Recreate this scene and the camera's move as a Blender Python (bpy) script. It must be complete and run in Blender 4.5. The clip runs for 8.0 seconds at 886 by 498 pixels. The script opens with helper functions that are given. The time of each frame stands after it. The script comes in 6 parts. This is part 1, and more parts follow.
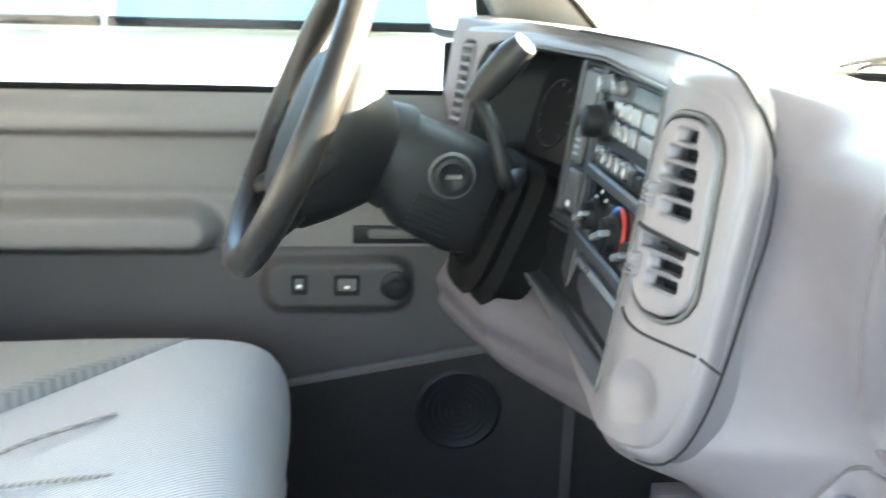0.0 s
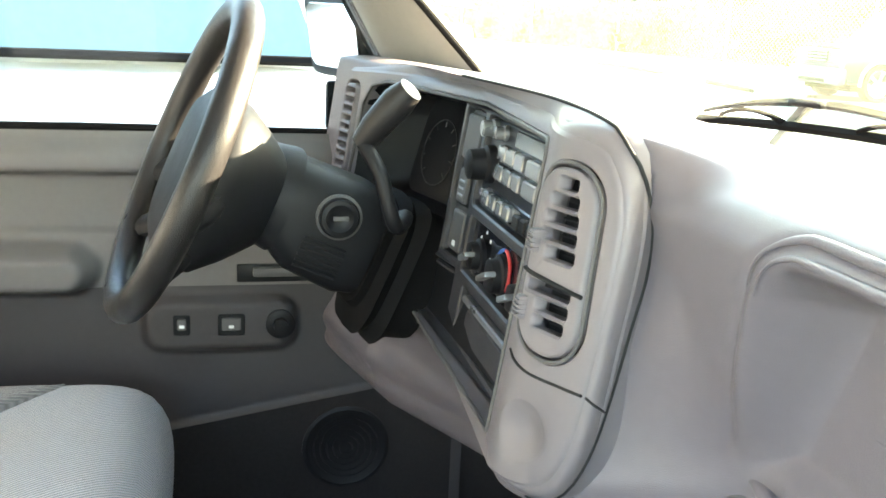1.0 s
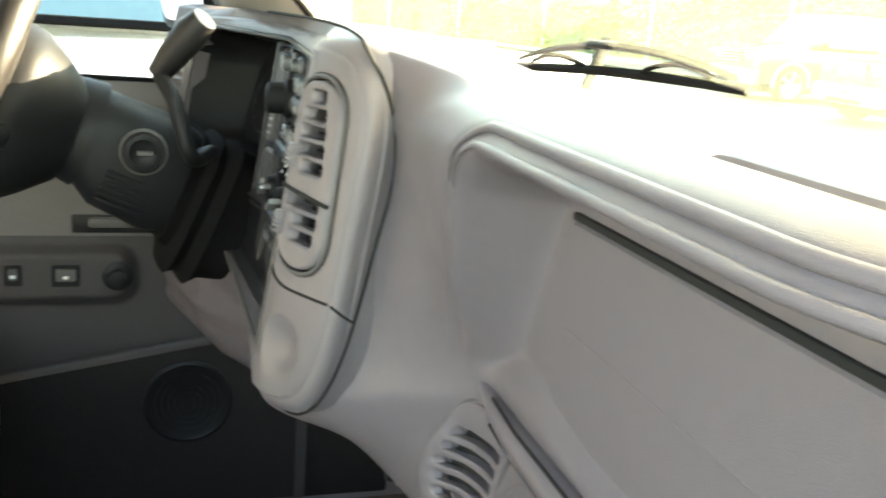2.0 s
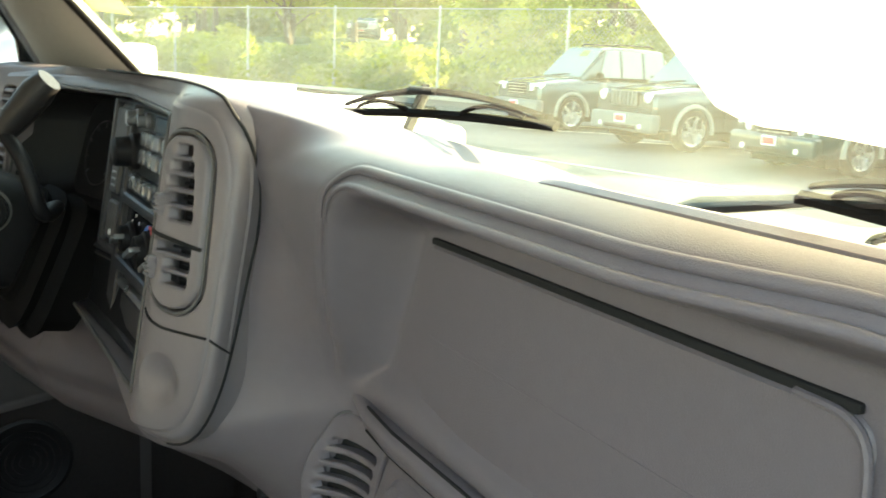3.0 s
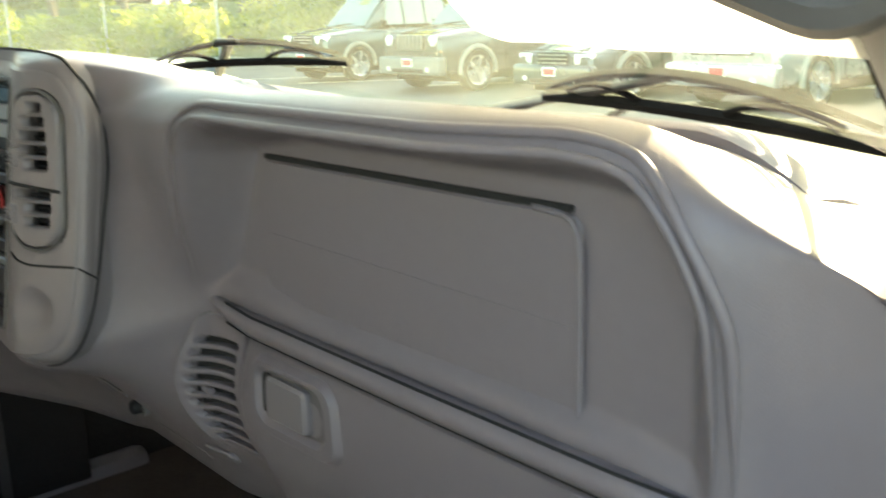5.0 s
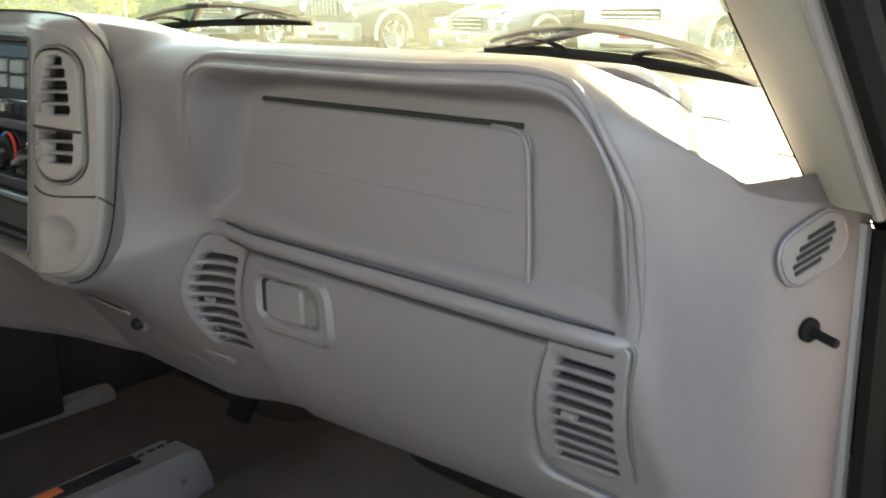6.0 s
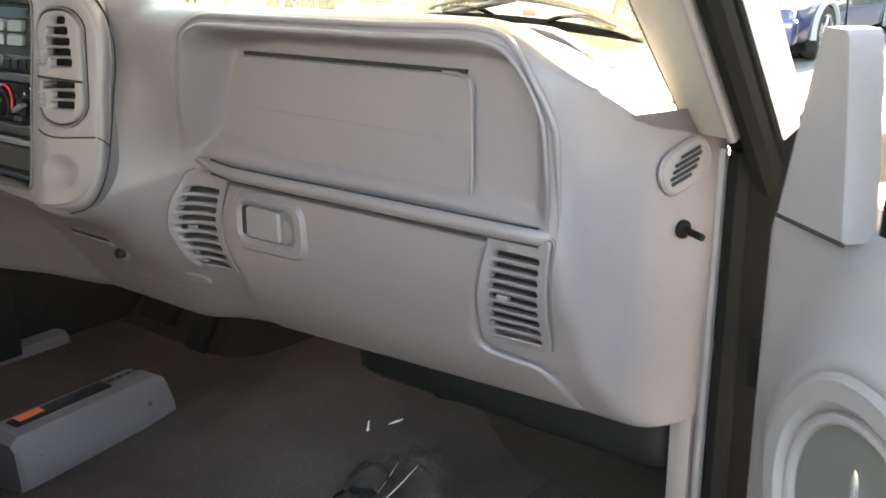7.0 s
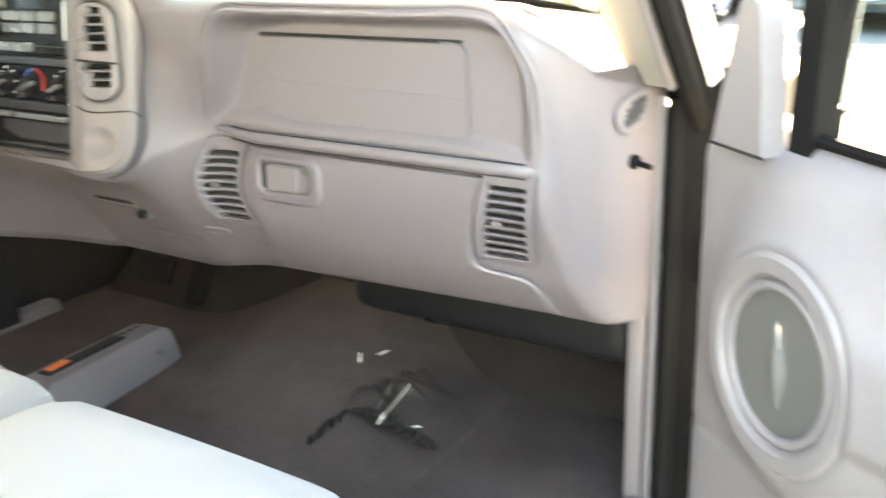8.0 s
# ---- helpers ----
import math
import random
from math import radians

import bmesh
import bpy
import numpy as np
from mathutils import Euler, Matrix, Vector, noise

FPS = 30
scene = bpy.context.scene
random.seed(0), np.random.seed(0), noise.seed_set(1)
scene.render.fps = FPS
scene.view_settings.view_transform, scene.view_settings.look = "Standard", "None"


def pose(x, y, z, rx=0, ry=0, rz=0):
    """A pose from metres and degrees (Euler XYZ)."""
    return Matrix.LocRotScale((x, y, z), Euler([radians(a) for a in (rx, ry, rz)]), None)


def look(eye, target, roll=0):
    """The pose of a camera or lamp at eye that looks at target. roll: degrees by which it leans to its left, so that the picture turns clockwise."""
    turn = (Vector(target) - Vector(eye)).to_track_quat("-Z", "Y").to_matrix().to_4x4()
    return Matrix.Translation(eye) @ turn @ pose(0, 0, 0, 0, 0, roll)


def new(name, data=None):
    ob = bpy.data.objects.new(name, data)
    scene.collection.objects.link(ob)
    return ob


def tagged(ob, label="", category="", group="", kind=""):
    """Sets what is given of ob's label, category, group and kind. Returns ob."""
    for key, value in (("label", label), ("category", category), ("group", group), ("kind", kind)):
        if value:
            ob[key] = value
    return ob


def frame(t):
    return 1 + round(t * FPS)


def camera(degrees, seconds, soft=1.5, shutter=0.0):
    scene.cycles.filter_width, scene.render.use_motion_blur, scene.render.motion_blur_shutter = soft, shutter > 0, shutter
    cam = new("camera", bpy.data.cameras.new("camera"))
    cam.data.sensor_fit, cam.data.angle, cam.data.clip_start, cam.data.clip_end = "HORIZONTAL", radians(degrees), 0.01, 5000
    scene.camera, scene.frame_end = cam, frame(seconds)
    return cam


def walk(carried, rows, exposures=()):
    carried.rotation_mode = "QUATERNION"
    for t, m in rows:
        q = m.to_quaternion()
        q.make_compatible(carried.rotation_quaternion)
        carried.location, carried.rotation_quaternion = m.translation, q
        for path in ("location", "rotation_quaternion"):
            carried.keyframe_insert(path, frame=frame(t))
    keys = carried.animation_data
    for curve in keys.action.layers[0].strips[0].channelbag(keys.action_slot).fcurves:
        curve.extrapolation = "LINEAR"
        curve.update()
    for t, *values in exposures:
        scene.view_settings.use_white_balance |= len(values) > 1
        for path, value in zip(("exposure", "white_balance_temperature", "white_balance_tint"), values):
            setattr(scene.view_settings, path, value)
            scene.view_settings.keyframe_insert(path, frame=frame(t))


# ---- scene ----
cam = camera(49.0, 8.0, soft=1.6, shutter=0.5)
PATH = [
    (0, (0.73, -0.372, 1.557), (-1.184, -0.178, 1.01), 1.6), 
    (0.5, (0.731, -0.382, 1.573), (-1.165, -0.003, 1.063), 0.7), 
    (1, (0.738, -0.383, 1.576), (-1.152, 0.055, 1.09), 2.6), 
    (1.5, (0.749, -0.265, 1.531), (-1.138, 0.167, 1.028), 3.2), 
    (2, (0.798, -0.25, 1.523), (-1.053, 0.331, 1.035), 4.3), 
    (2.2, (0.816, -0.256, 1.522), (-1.015, 0.399, 1.054), 4.7), 
    (3.3, (0.88, -0.342, 1.538), (-0.815, 0.649, 1.157), 2.2), 
    (3.5, (0.873, -0.337, 1.535), (-0.866, 0.576, 1.158), 1.1), 
    (4, (0.915, -0.38, 1.541), (-0.872, 0.443, 1.181), -0.9), 
    (4.5, (0.967, -0.436, 1.541), (-0.643, 0.68, 1.138), -1.3), 
    (5, (1.028, -0.447, 1.527), (-0.445, 0.817, 1.048), -1.8), 
    (5.2, (1.052, -0.455, 1.517), (-0.375, 0.854, 1.016), -2.2), 
    (6.3, (1.178, -0.711, 1.534), (-0.107, 0.712, 0.964), -1.6), 
    (6.5, (1.194, -0.757, 1.533), (-0.03, 0.713, 0.952), -1.3), 
    (7, (1.274, -0.85, 1.536), (0.083, 0.642, 0.938), -0.7), 
    (7.5, (1.336, -0.951, 1.556), (0.037, 0.432, 0.924), -2.0), 
    (8, (1.337, -1.132, 1.568), (0.296, 0.447, 0.917), -2.1), 
]
walk(cam, [(t, look(e, g, r)) for t, e, g, r in PATH], exposures=[(0.0, 5.15, 7000, 8), (0.5, 5.1, 7050, 9), (1.0, 4.75, 7600, 9), (1.5, 4.5, 7800, 7), (2.0, 4.37, 8200, 7), (3.5, 3.08, 8200, 6), (5.0, 3.32, 8250, 7), (6.5, 3.95, 8450, 10), (7.0, 4.25, 8400, 12), (7.5, 4.75, 8750, 13), (8.0, 5.1, 9000, 12)])

# ---- light ----
SUN_AZ, SUN_EL = -5.0, 19.0          # degrees to the right of straight ahead, and up
world = bpy.data.worlds.new("sky")
scene.world = world
world.use_nodes = True
wn = world.node_tree.nodes
sky = wn.new("ShaderNodeTexSky")
sky.sky_type, sky.sun_disc = 'NISHITA', False
sky.sun_elevation, sky.sun_rotation = radians(SUN_EL), radians(SUN_AZ)
world.node_tree.links.new(sky.outputs[0], wn["Background"].inputs[0])
wn["Background"].inputs[1].default_value = 0.15
sun_data = bpy.data.lights.new("sun", 'SUN')
sun_data.energy, sun_data.angle, sun_data.color = 5.0, radians(0.5), (1.0, 0.90, 0.70)
sun = new("sun", sun_data)
sa, se = radians(SUN_AZ), radians(SUN_EL)
sun_way = Vector((math.sin(sa) * math.cos(se), math.cos(sa) * math.cos(se), math.sin(se)))
sun.matrix_world = look(sun_way * 30, (0, 0, 0))


# ---- materials ----
def material(name, colour, rough=0.6, metal=0.0, spec=0.5, var=0.06, scale=6.0, grain=0.0, grain_scale=900.0,
             stain=0.0, coat=0.0, objvar=0.0, rough_var=0.08):
    """A surface with two scales of colour variation, uneven gloss and a fine relief."""
    m = bpy.data.materials.new(name)
    m.use_nodes = True
    n, l = m.node_tree.nodes, m.node_tree.links
    b = n["Principled BSDF"]
    b.inputs["Roughness"].default_value = rough
    b.inputs["Metallic"].default_value = metal
    b.inputs["Specular IOR Level"].default_value = spec
    b.inputs["Coat Weight"].default_value = coat
    tc = n.new("ShaderNodeTexCoord")
    big = n.new("ShaderNodeTexNoise")
    big.inputs["Scale"].default_value, big.inputs["Detail"].default_value = scale, 5.0
    l.new(tc.outputs["Object"], big.inputs["Vector"])
    fine = n.new("ShaderNodeTexNoise")
    fine.inputs["Scale"].default_value, fine.inputs["Detail"].default_value = scale * 18, 3.0
    l.new(tc.outputs["Object"], fine.inputs["Vector"])
    add = n.new("ShaderNodeMath")
    add.operation = 'ADD'
    l.new(big.outputs[0], add.inputs[0])
    l.new(fine.outputs[0], add.inputs[1])
    mr = n.new("ShaderNodeMapRange")
    mr.inputs["From Min"].default_value, mr.inputs["From Max"].default_value = 0.6, 1.4
    mr.inputs["To Min"].default_value, mr.inputs["To Max"].default_value = 1.0 - var, 1.0 + var
    l.new(add.outputs[0], mr.inputs["Value"])
    hsv = n.new("ShaderNodeHueSaturation")
    hsv.inputs["Color"].default_value = (*colour, 1)
    if objvar:
        oi = n.new("ShaderNodeObjectInfo")
        mo = n.new("ShaderNodeMapRange")
        mo.inputs["To Min"].default_value, mo.inputs["To Max"].default_value = 1 - objvar, 1 + objvar
        l.new(oi.outputs["Random"], mo.inputs["Value"])
        mm = n.new("ShaderNodeMath")
        mm.operation = 'MULTIPLY'
        l.new(mr.outputs[0], mm.inputs[0])
        l.new(mo.outputs[0], mm.inputs[1])
        l.new(mm.outputs[0], hsv.inputs["Value"])
    else:
        l.new(mr.outputs[0], hsv.inputs["Value"])
    out = hsv.outputs[0]
    if stain:
        st = n.new("ShaderNodeTexNoise")
        st.inputs["Scale"].default_value, st.inputs["Detail"].default_value = scale * 0.6, 8.0
        l.new(tc.outputs["Object"], st.inputs["Vector"])
        ramp = n.new("ShaderNodeValToRGB")
        ramp.color_ramp.elements[0].position, ramp.color_ramp.elements[1].position = 0.5, 0.72
        l.new(st.outputs[0], ramp.inputs[0])
        mix = n.new("ShaderNodeMix")
        mix.data_type = 'RGBA'
        mix.inputs["B"].default_value = (colour[0] * 0.45, colour[1] * 0.42, colour[2] * 0.38, 1)
        sc = n.new("ShaderNodeMath")
        sc.operation = 'MULTIPLY'
        sc.inputs[1].default_value = stain
        l.new(ramp.outputs[0], sc.inputs[0])
        l.new(sc.outputs[0], mix.inputs["Factor"])
        l.new(out, mix.inputs["A"])
        out = mix.outputs["Result"]
    l.new(out, b.inputs["Base Color"])
    rr = n.new("ShaderNodeMapRange")
    rr.inputs["From Min"].default_value, rr.inputs["From Max"].default_value = 0.3, 0.7
    rr.inputs["To Min"].default_value, rr.inputs["To Max"].default_value = max(0.0, rough - rough_var), min(1.0, rough + rough_var)
    l.new(big.outputs[0], rr.inputs["Value"])
    l.new(rr.outputs[0], b.inputs["Roughness"])
    if grain:
        g = n.new("ShaderNodeTexNoise")
        g.inputs["Scale"].default_value, g.inputs["Detail"].default_value = grain_scale, 2.0
        l.new(tc.outputs["Object"], g.inputs["Vector"])
        bp = n.new("ShaderNodeBump")
        bp.inputs["Strength"].default_value, bp.inputs["Distance"].default_value = grain, 0.002
        l.new(g.outputs[0], bp.inputs["Height"])
        l.new(bp.outputs[0], b.inputs["Normal"])
    return m


def leafy(name, colour, *rest):
    """Leaves: a leaf surface that also lets light through."""
    m = material(name, colour, *rest)
    n, l = m.node_tree.nodes, m.node_tree.links
    b = n["Principled BSDF"]
    tl, mx = n.new("ShaderNodeBsdfTranslucent"), n.new("ShaderNodeMixShader")
    tl.inputs[0].default_value = (colour[0] * 2.2, colour[1] * 2.0, colour[2] * 1.2, 1)
    mx.inputs[0].default_value = 0.6
    l.new(b.outputs[0], mx.inputs[1])
    l.new(tl.outputs[0], mx.inputs[2])
    l.new(mx.outputs[0], n["Material Output"].inputs[0])
    return m


def woven(name, colour, second, scale):
    """Ribbed seat cloth: fine diagonal ribs over a mottled pile."""
    m = material(name, colour, 0.95, 0, 0.15, 0.10, 9.0)
    n, l = m.node_tree.nodes, m.node_tree.links
    b = n["Principled BSDF"]
    tc = n.new("ShaderNodeTexCoord")
    w = n.new("ShaderNodeTexWave")
    w.bands_direction = 'X'
    w.inputs["Scale"].default_value, w.inputs["Distortion"].default_value = scale, 0.6
    w.inputs["Detail"].default_value = 1.0
    turn = n.new("ShaderNodeMapping")
    turn.inputs["Rotation"].default_value = (0, 0, radians(-33))
    l.new(tc.outputs["Object"], turn.inputs["Vector"])
    l.new(turn.outputs[0], w.inputs["Vector"])
    old = b.inputs["Base Color"].links[0].from_socket
    mix = n.new("ShaderNodeMix")
    mix.data_type = 'RGBA'
    mix.inputs["B"].default_value = (*second, 1)
    half = n.new("ShaderNodeMath")
    half.operation = 'MULTIPLY'
    half.inputs[1].default_value = 1.0
    l.new(w.outputs["Fac"], half.inputs[0])
    l.new(half.outputs[0], mix.inputs["Factor"])
    l.new(old, mix.inputs["A"])
    l.new(mix.outputs["Result"], b.inputs["Base Color"])
    bp = n.new("ShaderNodeBump")
    bp.inputs["Strength"].default_value, bp.inputs["Distance"].default_value = 0.7, 0.0025
    l.new(w.outputs["Fac"], bp.inputs["Height"])
    l.new(bp.outputs[0], b.inputs["Normal"])
    b.inputs["Sheen Weight"].default_value = 0.3
    return m


def glass(name, tint=(1, 1, 1), rough=0.0, dust=0.0):
    m = bpy.data.materials.new(name)
    m.use_nodes = True
    n, l = m.node_tree.nodes, m.node_tree.links
    n.remove(n["Principled BSDF"])
    tr, gl, mx, fr = n.new("ShaderNodeBsdfTransparent"), n.new("ShaderNodeBsdfGlossy"), n.new("ShaderNodeMixShader"), n.new("ShaderNodeFresnel")
    tr.inputs[0].default_value = (*tint, 1)
    gl.inputs["Roughness"].default_value = rough
    fr.inputs[0].default_value = 1.5
    l.new(fr.outputs[0], mx.inputs[0])
    l.new(tr.outputs[0], mx.inputs[1])
    l.new(gl.outputs[0], mx.inputs[2])
    out = mx.outputs[0]
    if dust:
        tl, md = n.new("ShaderNodeBsdfTranslucent"), n.new("ShaderNodeMixShader")
        tl.inputs[0].default_value = (0.80, 0.92, 0.68, 1)
        tc, sp = n.new("ShaderNodeTexCoord"), n.new("ShaderNodeTexNoise")
        sp.inputs["Scale"].default_value, sp.inputs["Detail"].default_value = 5.0, 9.0
        l.new(tc.outputs["Object"], sp.inputs["Vector"])
        mr = n.new("ShaderNodeMapRange")
        mr.inputs["From Min"].default_value, mr.inputs["From Max"].default_value = 0.25, 0.75
        mr.inputs["To Min"].default_value, mr.inputs["To Max"].default_value = dust * 0.5, dust * 1.5
        l.new(sp.outputs[0], mr.inputs["Value"])
        l.new(mr.outputs[0], md.inputs[0])
        l.new(out, md.inputs[1])
        l.new(tl.outputs[0], md.inputs[2])
        out = md.outputs[0]
    l.new(out, n["Material Output"].inputs[0])
    return m


M_DASH = material("dash_vinyl", (0.121, 0.105, 0.114), 0.44, 0, 0.5, 0.05, 5, 0.25, 1100)
M_TRIM = material("trim_plastic", (0.128, 0.114, 0.120), 0.44, 0, 0.45, 0.04, 5, 0.15, 1300)
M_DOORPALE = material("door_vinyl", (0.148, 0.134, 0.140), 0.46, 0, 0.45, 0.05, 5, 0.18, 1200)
M_PILLAR = material("pillar_trim", (0.195, 0.180, 0.162), 0.55, 0, 0.4, 0.05, 5, 0.2, 900)
M_DARKTRIM = material("dark_trim", (0.075, 0.072, 0.07), 0.55, 0, 0.4, 0.06, 5, 0.2, 1100)
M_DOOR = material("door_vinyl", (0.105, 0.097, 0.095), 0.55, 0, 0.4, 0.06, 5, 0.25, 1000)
# lower door, vinyl and carpet: shade low in the cab is put into both colours
M_DOORDARK = material("charcoal_shaded_vinyl", (0.032, 0.028, 0.029), 0.55, 0, 0.4, 0.08, 5, 0.25, 1000)
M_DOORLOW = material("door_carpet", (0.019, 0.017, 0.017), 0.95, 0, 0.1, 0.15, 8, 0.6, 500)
M_BLACK = material("black_plastic", (0.008, 0.008, 0.009), 0.48, 0, 0.17, 0.15, 8, 0.1, 900)
M_STACK = material("stack_plastic", (0.034, 0.033, 0.036), 0.42, 0, 0.4, 0.12, 8, 0.15, 1000)
M_GLOSS = material("gloss_black", (0.012, 0.012, 0.014), 0.15, 0, 0.5, 0.1, 8)
M_LEATHER = material("wheel_leather", (0.012, 0.011, 0.011), 0.34, 0, 0.34, 0.2, 12, 0.3, 700)
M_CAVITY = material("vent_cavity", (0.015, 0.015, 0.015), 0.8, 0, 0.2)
M_CLOTH = woven("seat_cloth", (0.20, 0.212, 0.242), (0.315, 0.335, 0.378), 62)
M_CLOTH2 = woven("seat_bolster", (0.125, 0.124, 0.128), (0.185, 0.184, 0.188), 90)
M_CLOTH3 = woven("plain_cloth", (0.21, 0.213, 0.218), (0.29, 0.295, 0.30), 130)
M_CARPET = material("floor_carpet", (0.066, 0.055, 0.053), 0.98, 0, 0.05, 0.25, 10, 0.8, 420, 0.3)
# darker copy of the floor carpet: the footwell's shade put into the colour
M_CARPETSHADE = material("shaded_carpet", (0.024, 0.021, 0.020), 0.98, 0, 0.05, 0.25, 10, 0.8, 420, 0.3)
M_CHROME = material("chrome", (0.72, 0.74, 0.78), 0.14, 1.0, 0.5, 0.05, 20)
M_SILVER = material("silver_plastic", (0.20, 0.205, 0.21), 0.30, 0.45, 0.5, 0.08, 15)
M_RED = material("red_plastic", (0.36, 0.02, 0.02), 0.4, 0, 0.5, 0.05)
M_BLUE = material("blue_print", (0.04, 0.14, 0.42), 0.5)
M_WHITEPRINT = material("white_print", (0.7, 0.7, 0.68), 0.6)
M_ORANGE = material("orange_print", (0.75, 0.16, 0.04), 0.5)
M_RUBBER = material("weatherstrip", (0.008, 0.0075, 0.0075), 0.8, 0, 0.04, 0.2, 20)
M_WHITE = material("white_paint", (0.80, 0.80, 0.78), 0.22, 0, 0.5, 0.03, 3, coat=0.6)
M_HEADLINER = material("headliner", (0.42, 0.40, 0.38), 0.95, 0, 0.1, 0.08, 6, 0.4, 500)
M_GLASS = glass("windscreen_glass", (0.87, 0.96, 0.80), 0.0, 0.022)
# tint deepened to dim the light entering on the driver's side
M_CLEAR = glass("clear_side_glass", (0.62, 0.68, 0.68))
M_SIDEGLASS = glass("side_glass", (0.86, 0.94, 0.92))
M_DARKGLASS = material("car_glass", (0.10, 0.16, 0.18), 0.05, 0, 0.9, 0.1, 2)
M_TEAL = material("tinted_glass", (0.11, 0.19, 0.21), 0.06, 0, 0.8, 0.1, 2)
M_MIRROR = material("mirror_glass", (0.9, 0.9, 0.9), 0.02, 1.0, 0.5, 0.0)
M_ASPHALT = material("asphalt", (0.085, 0.088, 0.086), 0.62, 0, 0.5, 0.3, 0.8, 0.8, 60, 0.5)
M_LINE = material("road_paint", (0.55, 0.54, 0.48), 0.8, 0, 0.3, 0.25, 4, 0.4, 80, 0.6)
M_GRASS = material("grass_blades", (0.09, 0.12, 0.035), 0.9, 0, 0.2, 0.4, 2)
M_LEAF = leafy("leaves", (0.16, 0.21, 0.04), 0.6, 0, 0.3, 0.4, 1.5)
M_LEAF2 = leafy("leaves_yellow", (0.27, 0.30, 0.08), 0.6, 0, 0.3, 0.35, 1.5)
M_WOODS = leafy("far_leaves", (0.12, 0.16, 0.04), 0.7, 0, 0.2, 0.4, 0.6)
M_WOODS.node_tree.nodes["Mix Shader"].inputs[0].default_value = 0.35
M_BARK = material("bark", (0.13, 0.10, 0.075), 0.9, 0, 0.2, 0.3, 6, 0.8, 40)
M_GALV = material("galvanised", (0.42, 0.43, 0.42), 0.5, 0.7, 0.5, 0.15, 8)
M_CONCRETE = material("concrete", (0.38, 0.36, 0.32), 0.9, 0, 0.3, 0.2, 2, 0.4, 80, 0.4)
M_TYRE = material("tyre_rubber", (0.022, 0.022, 0.022), 0.85, 0, 0.3, 0.2, 10)
M_ALLOY = material("alloy_wheel", (0.60, 0.60, 0.61), 0.3, 0.9, 0.5, 0.06, 10)
M_LENS = material("lamp_lens", (0.75, 0.78, 0.80), 0.08, 0.3, 0.8, 0.1, 25)
M_AMBER = material("amber_lens", (0.75, 0.28, 0.03), 0.15)
M_GREEN = material("green_sticker", (0.10, 0.45, 0.06), 0.6)
M_PLATE = material("red_plate", (0.50, 0.03, 0.04), 0.5)
M_DGREEN = material("dark_green_paint", (0.020, 0.052, 0.060), 0.2, 0.2, 0.5, 0.05, 3, coat=0.8)
M_DGREY = material("dark_grey_paint", (0.030, 0.048, 0.058), 0.2, 0.3, 0.5, 0.05, 3, coat=0.8)
M_SILVERPAINT = material("silver_paint", (0.42, 0.43, 0.42), 0.25, 0.5, 0.5, 0.04, 3, coat=0.8)
M_NAVY = material("navy_paint", (0.02, 0.03, 0.07), 0.18, 0.1, 0.5, 0.05, 3, coat=0.8)
M_FILM = glass("clear_film", (0.93, 0.93, 0.93), 0.10)
M_FILM.node_tree.nodes["Fresnel"].inputs[0].default_value = 1.18
M_CABLE = material("black_cable", (0.015, 0.015, 0.015), 0.5)
M_RADIO = material("radio_face", (0.011, 0.011, 0.012), 0.35, 0, 0.22, 0.1, 10)
# dark tint added to hold back light from behind; the pane is unseen
M_REARGLASS = glass("rear_glass", (0.12, 0.13, 0.13))
M_PAPER = leafy("white_paper", (0.78, 0.78, 0.76), 0.8, 0, 0.2, 0.03, 4)
M_PAPER.node_tree.nodes["Translucent BSDF"].inputs[0].default_value = (0.75, 0.75, 0.72, 1)
M_STICKER = leafy("faded_sticker", (0.62, 0.58, 0.40), 0.8, 0, 0.2, 0.05, 6)
M_STICKER.node_tree.nodes["Translucent BSDF"].inputs[0].default_value = (0.60, 0.56, 0.36, 1)
M_BUMPER = material("bumper_cladding", (0.10, 0.12, 0.13), 0.5, 0, 0.4, 0.08, 8)
M_FLARE = material("pale_flare", (0.26, 0.27, 0.25), 0.5, 0, 0.4, 0.08, 8)


# ---- mesh helpers ----
from mathutils.geometry import delaunay_2d_cdt

def finish(bm, angle=38):
    bmesh.ops.recalc_face_normals(bm, faces=bm.faces)
    lim = radians(angle)
    for f in bm.faces:
        f.smooth = True
    for e in bm.edges:
        if len(e.link_faces) == 2 and e.calc_face_angle(0) > lim:
            e.smooth = False


def part(name, bm, mat, parent=None, label="", angle=38):
    """One mesh object out of a bmesh, under a thing or under a part."""
    finish(bm, angle)
    me = bpy.data.meshes.new(name)
    bm.to_mesh(me)
    bm.free()
    me.materials.append(mat)
    ob = new(name, me)
    if parent is not None:
        ob.parent = parent
    if label:
        ob["label"] = label
    return ob


def raw(name, verts, faces, mat, parent=None, smooth=True):
    me = bpy.data.meshes.new(name)
    me.from_pydata([tuple(v) for v in verts], [], [tuple(f) for f in faces])
    me.materials.append(mat)
    if smooth:
        me.polygons.foreach_set("use_smooth", [True] * len(me.polygons))
    me.update()
    ob = new(name, me)
    if parent is not None:
        ob.parent = parent
    return ob


def thing(name, label, category, group=""):
    return tagged(new(name), label, category, group)


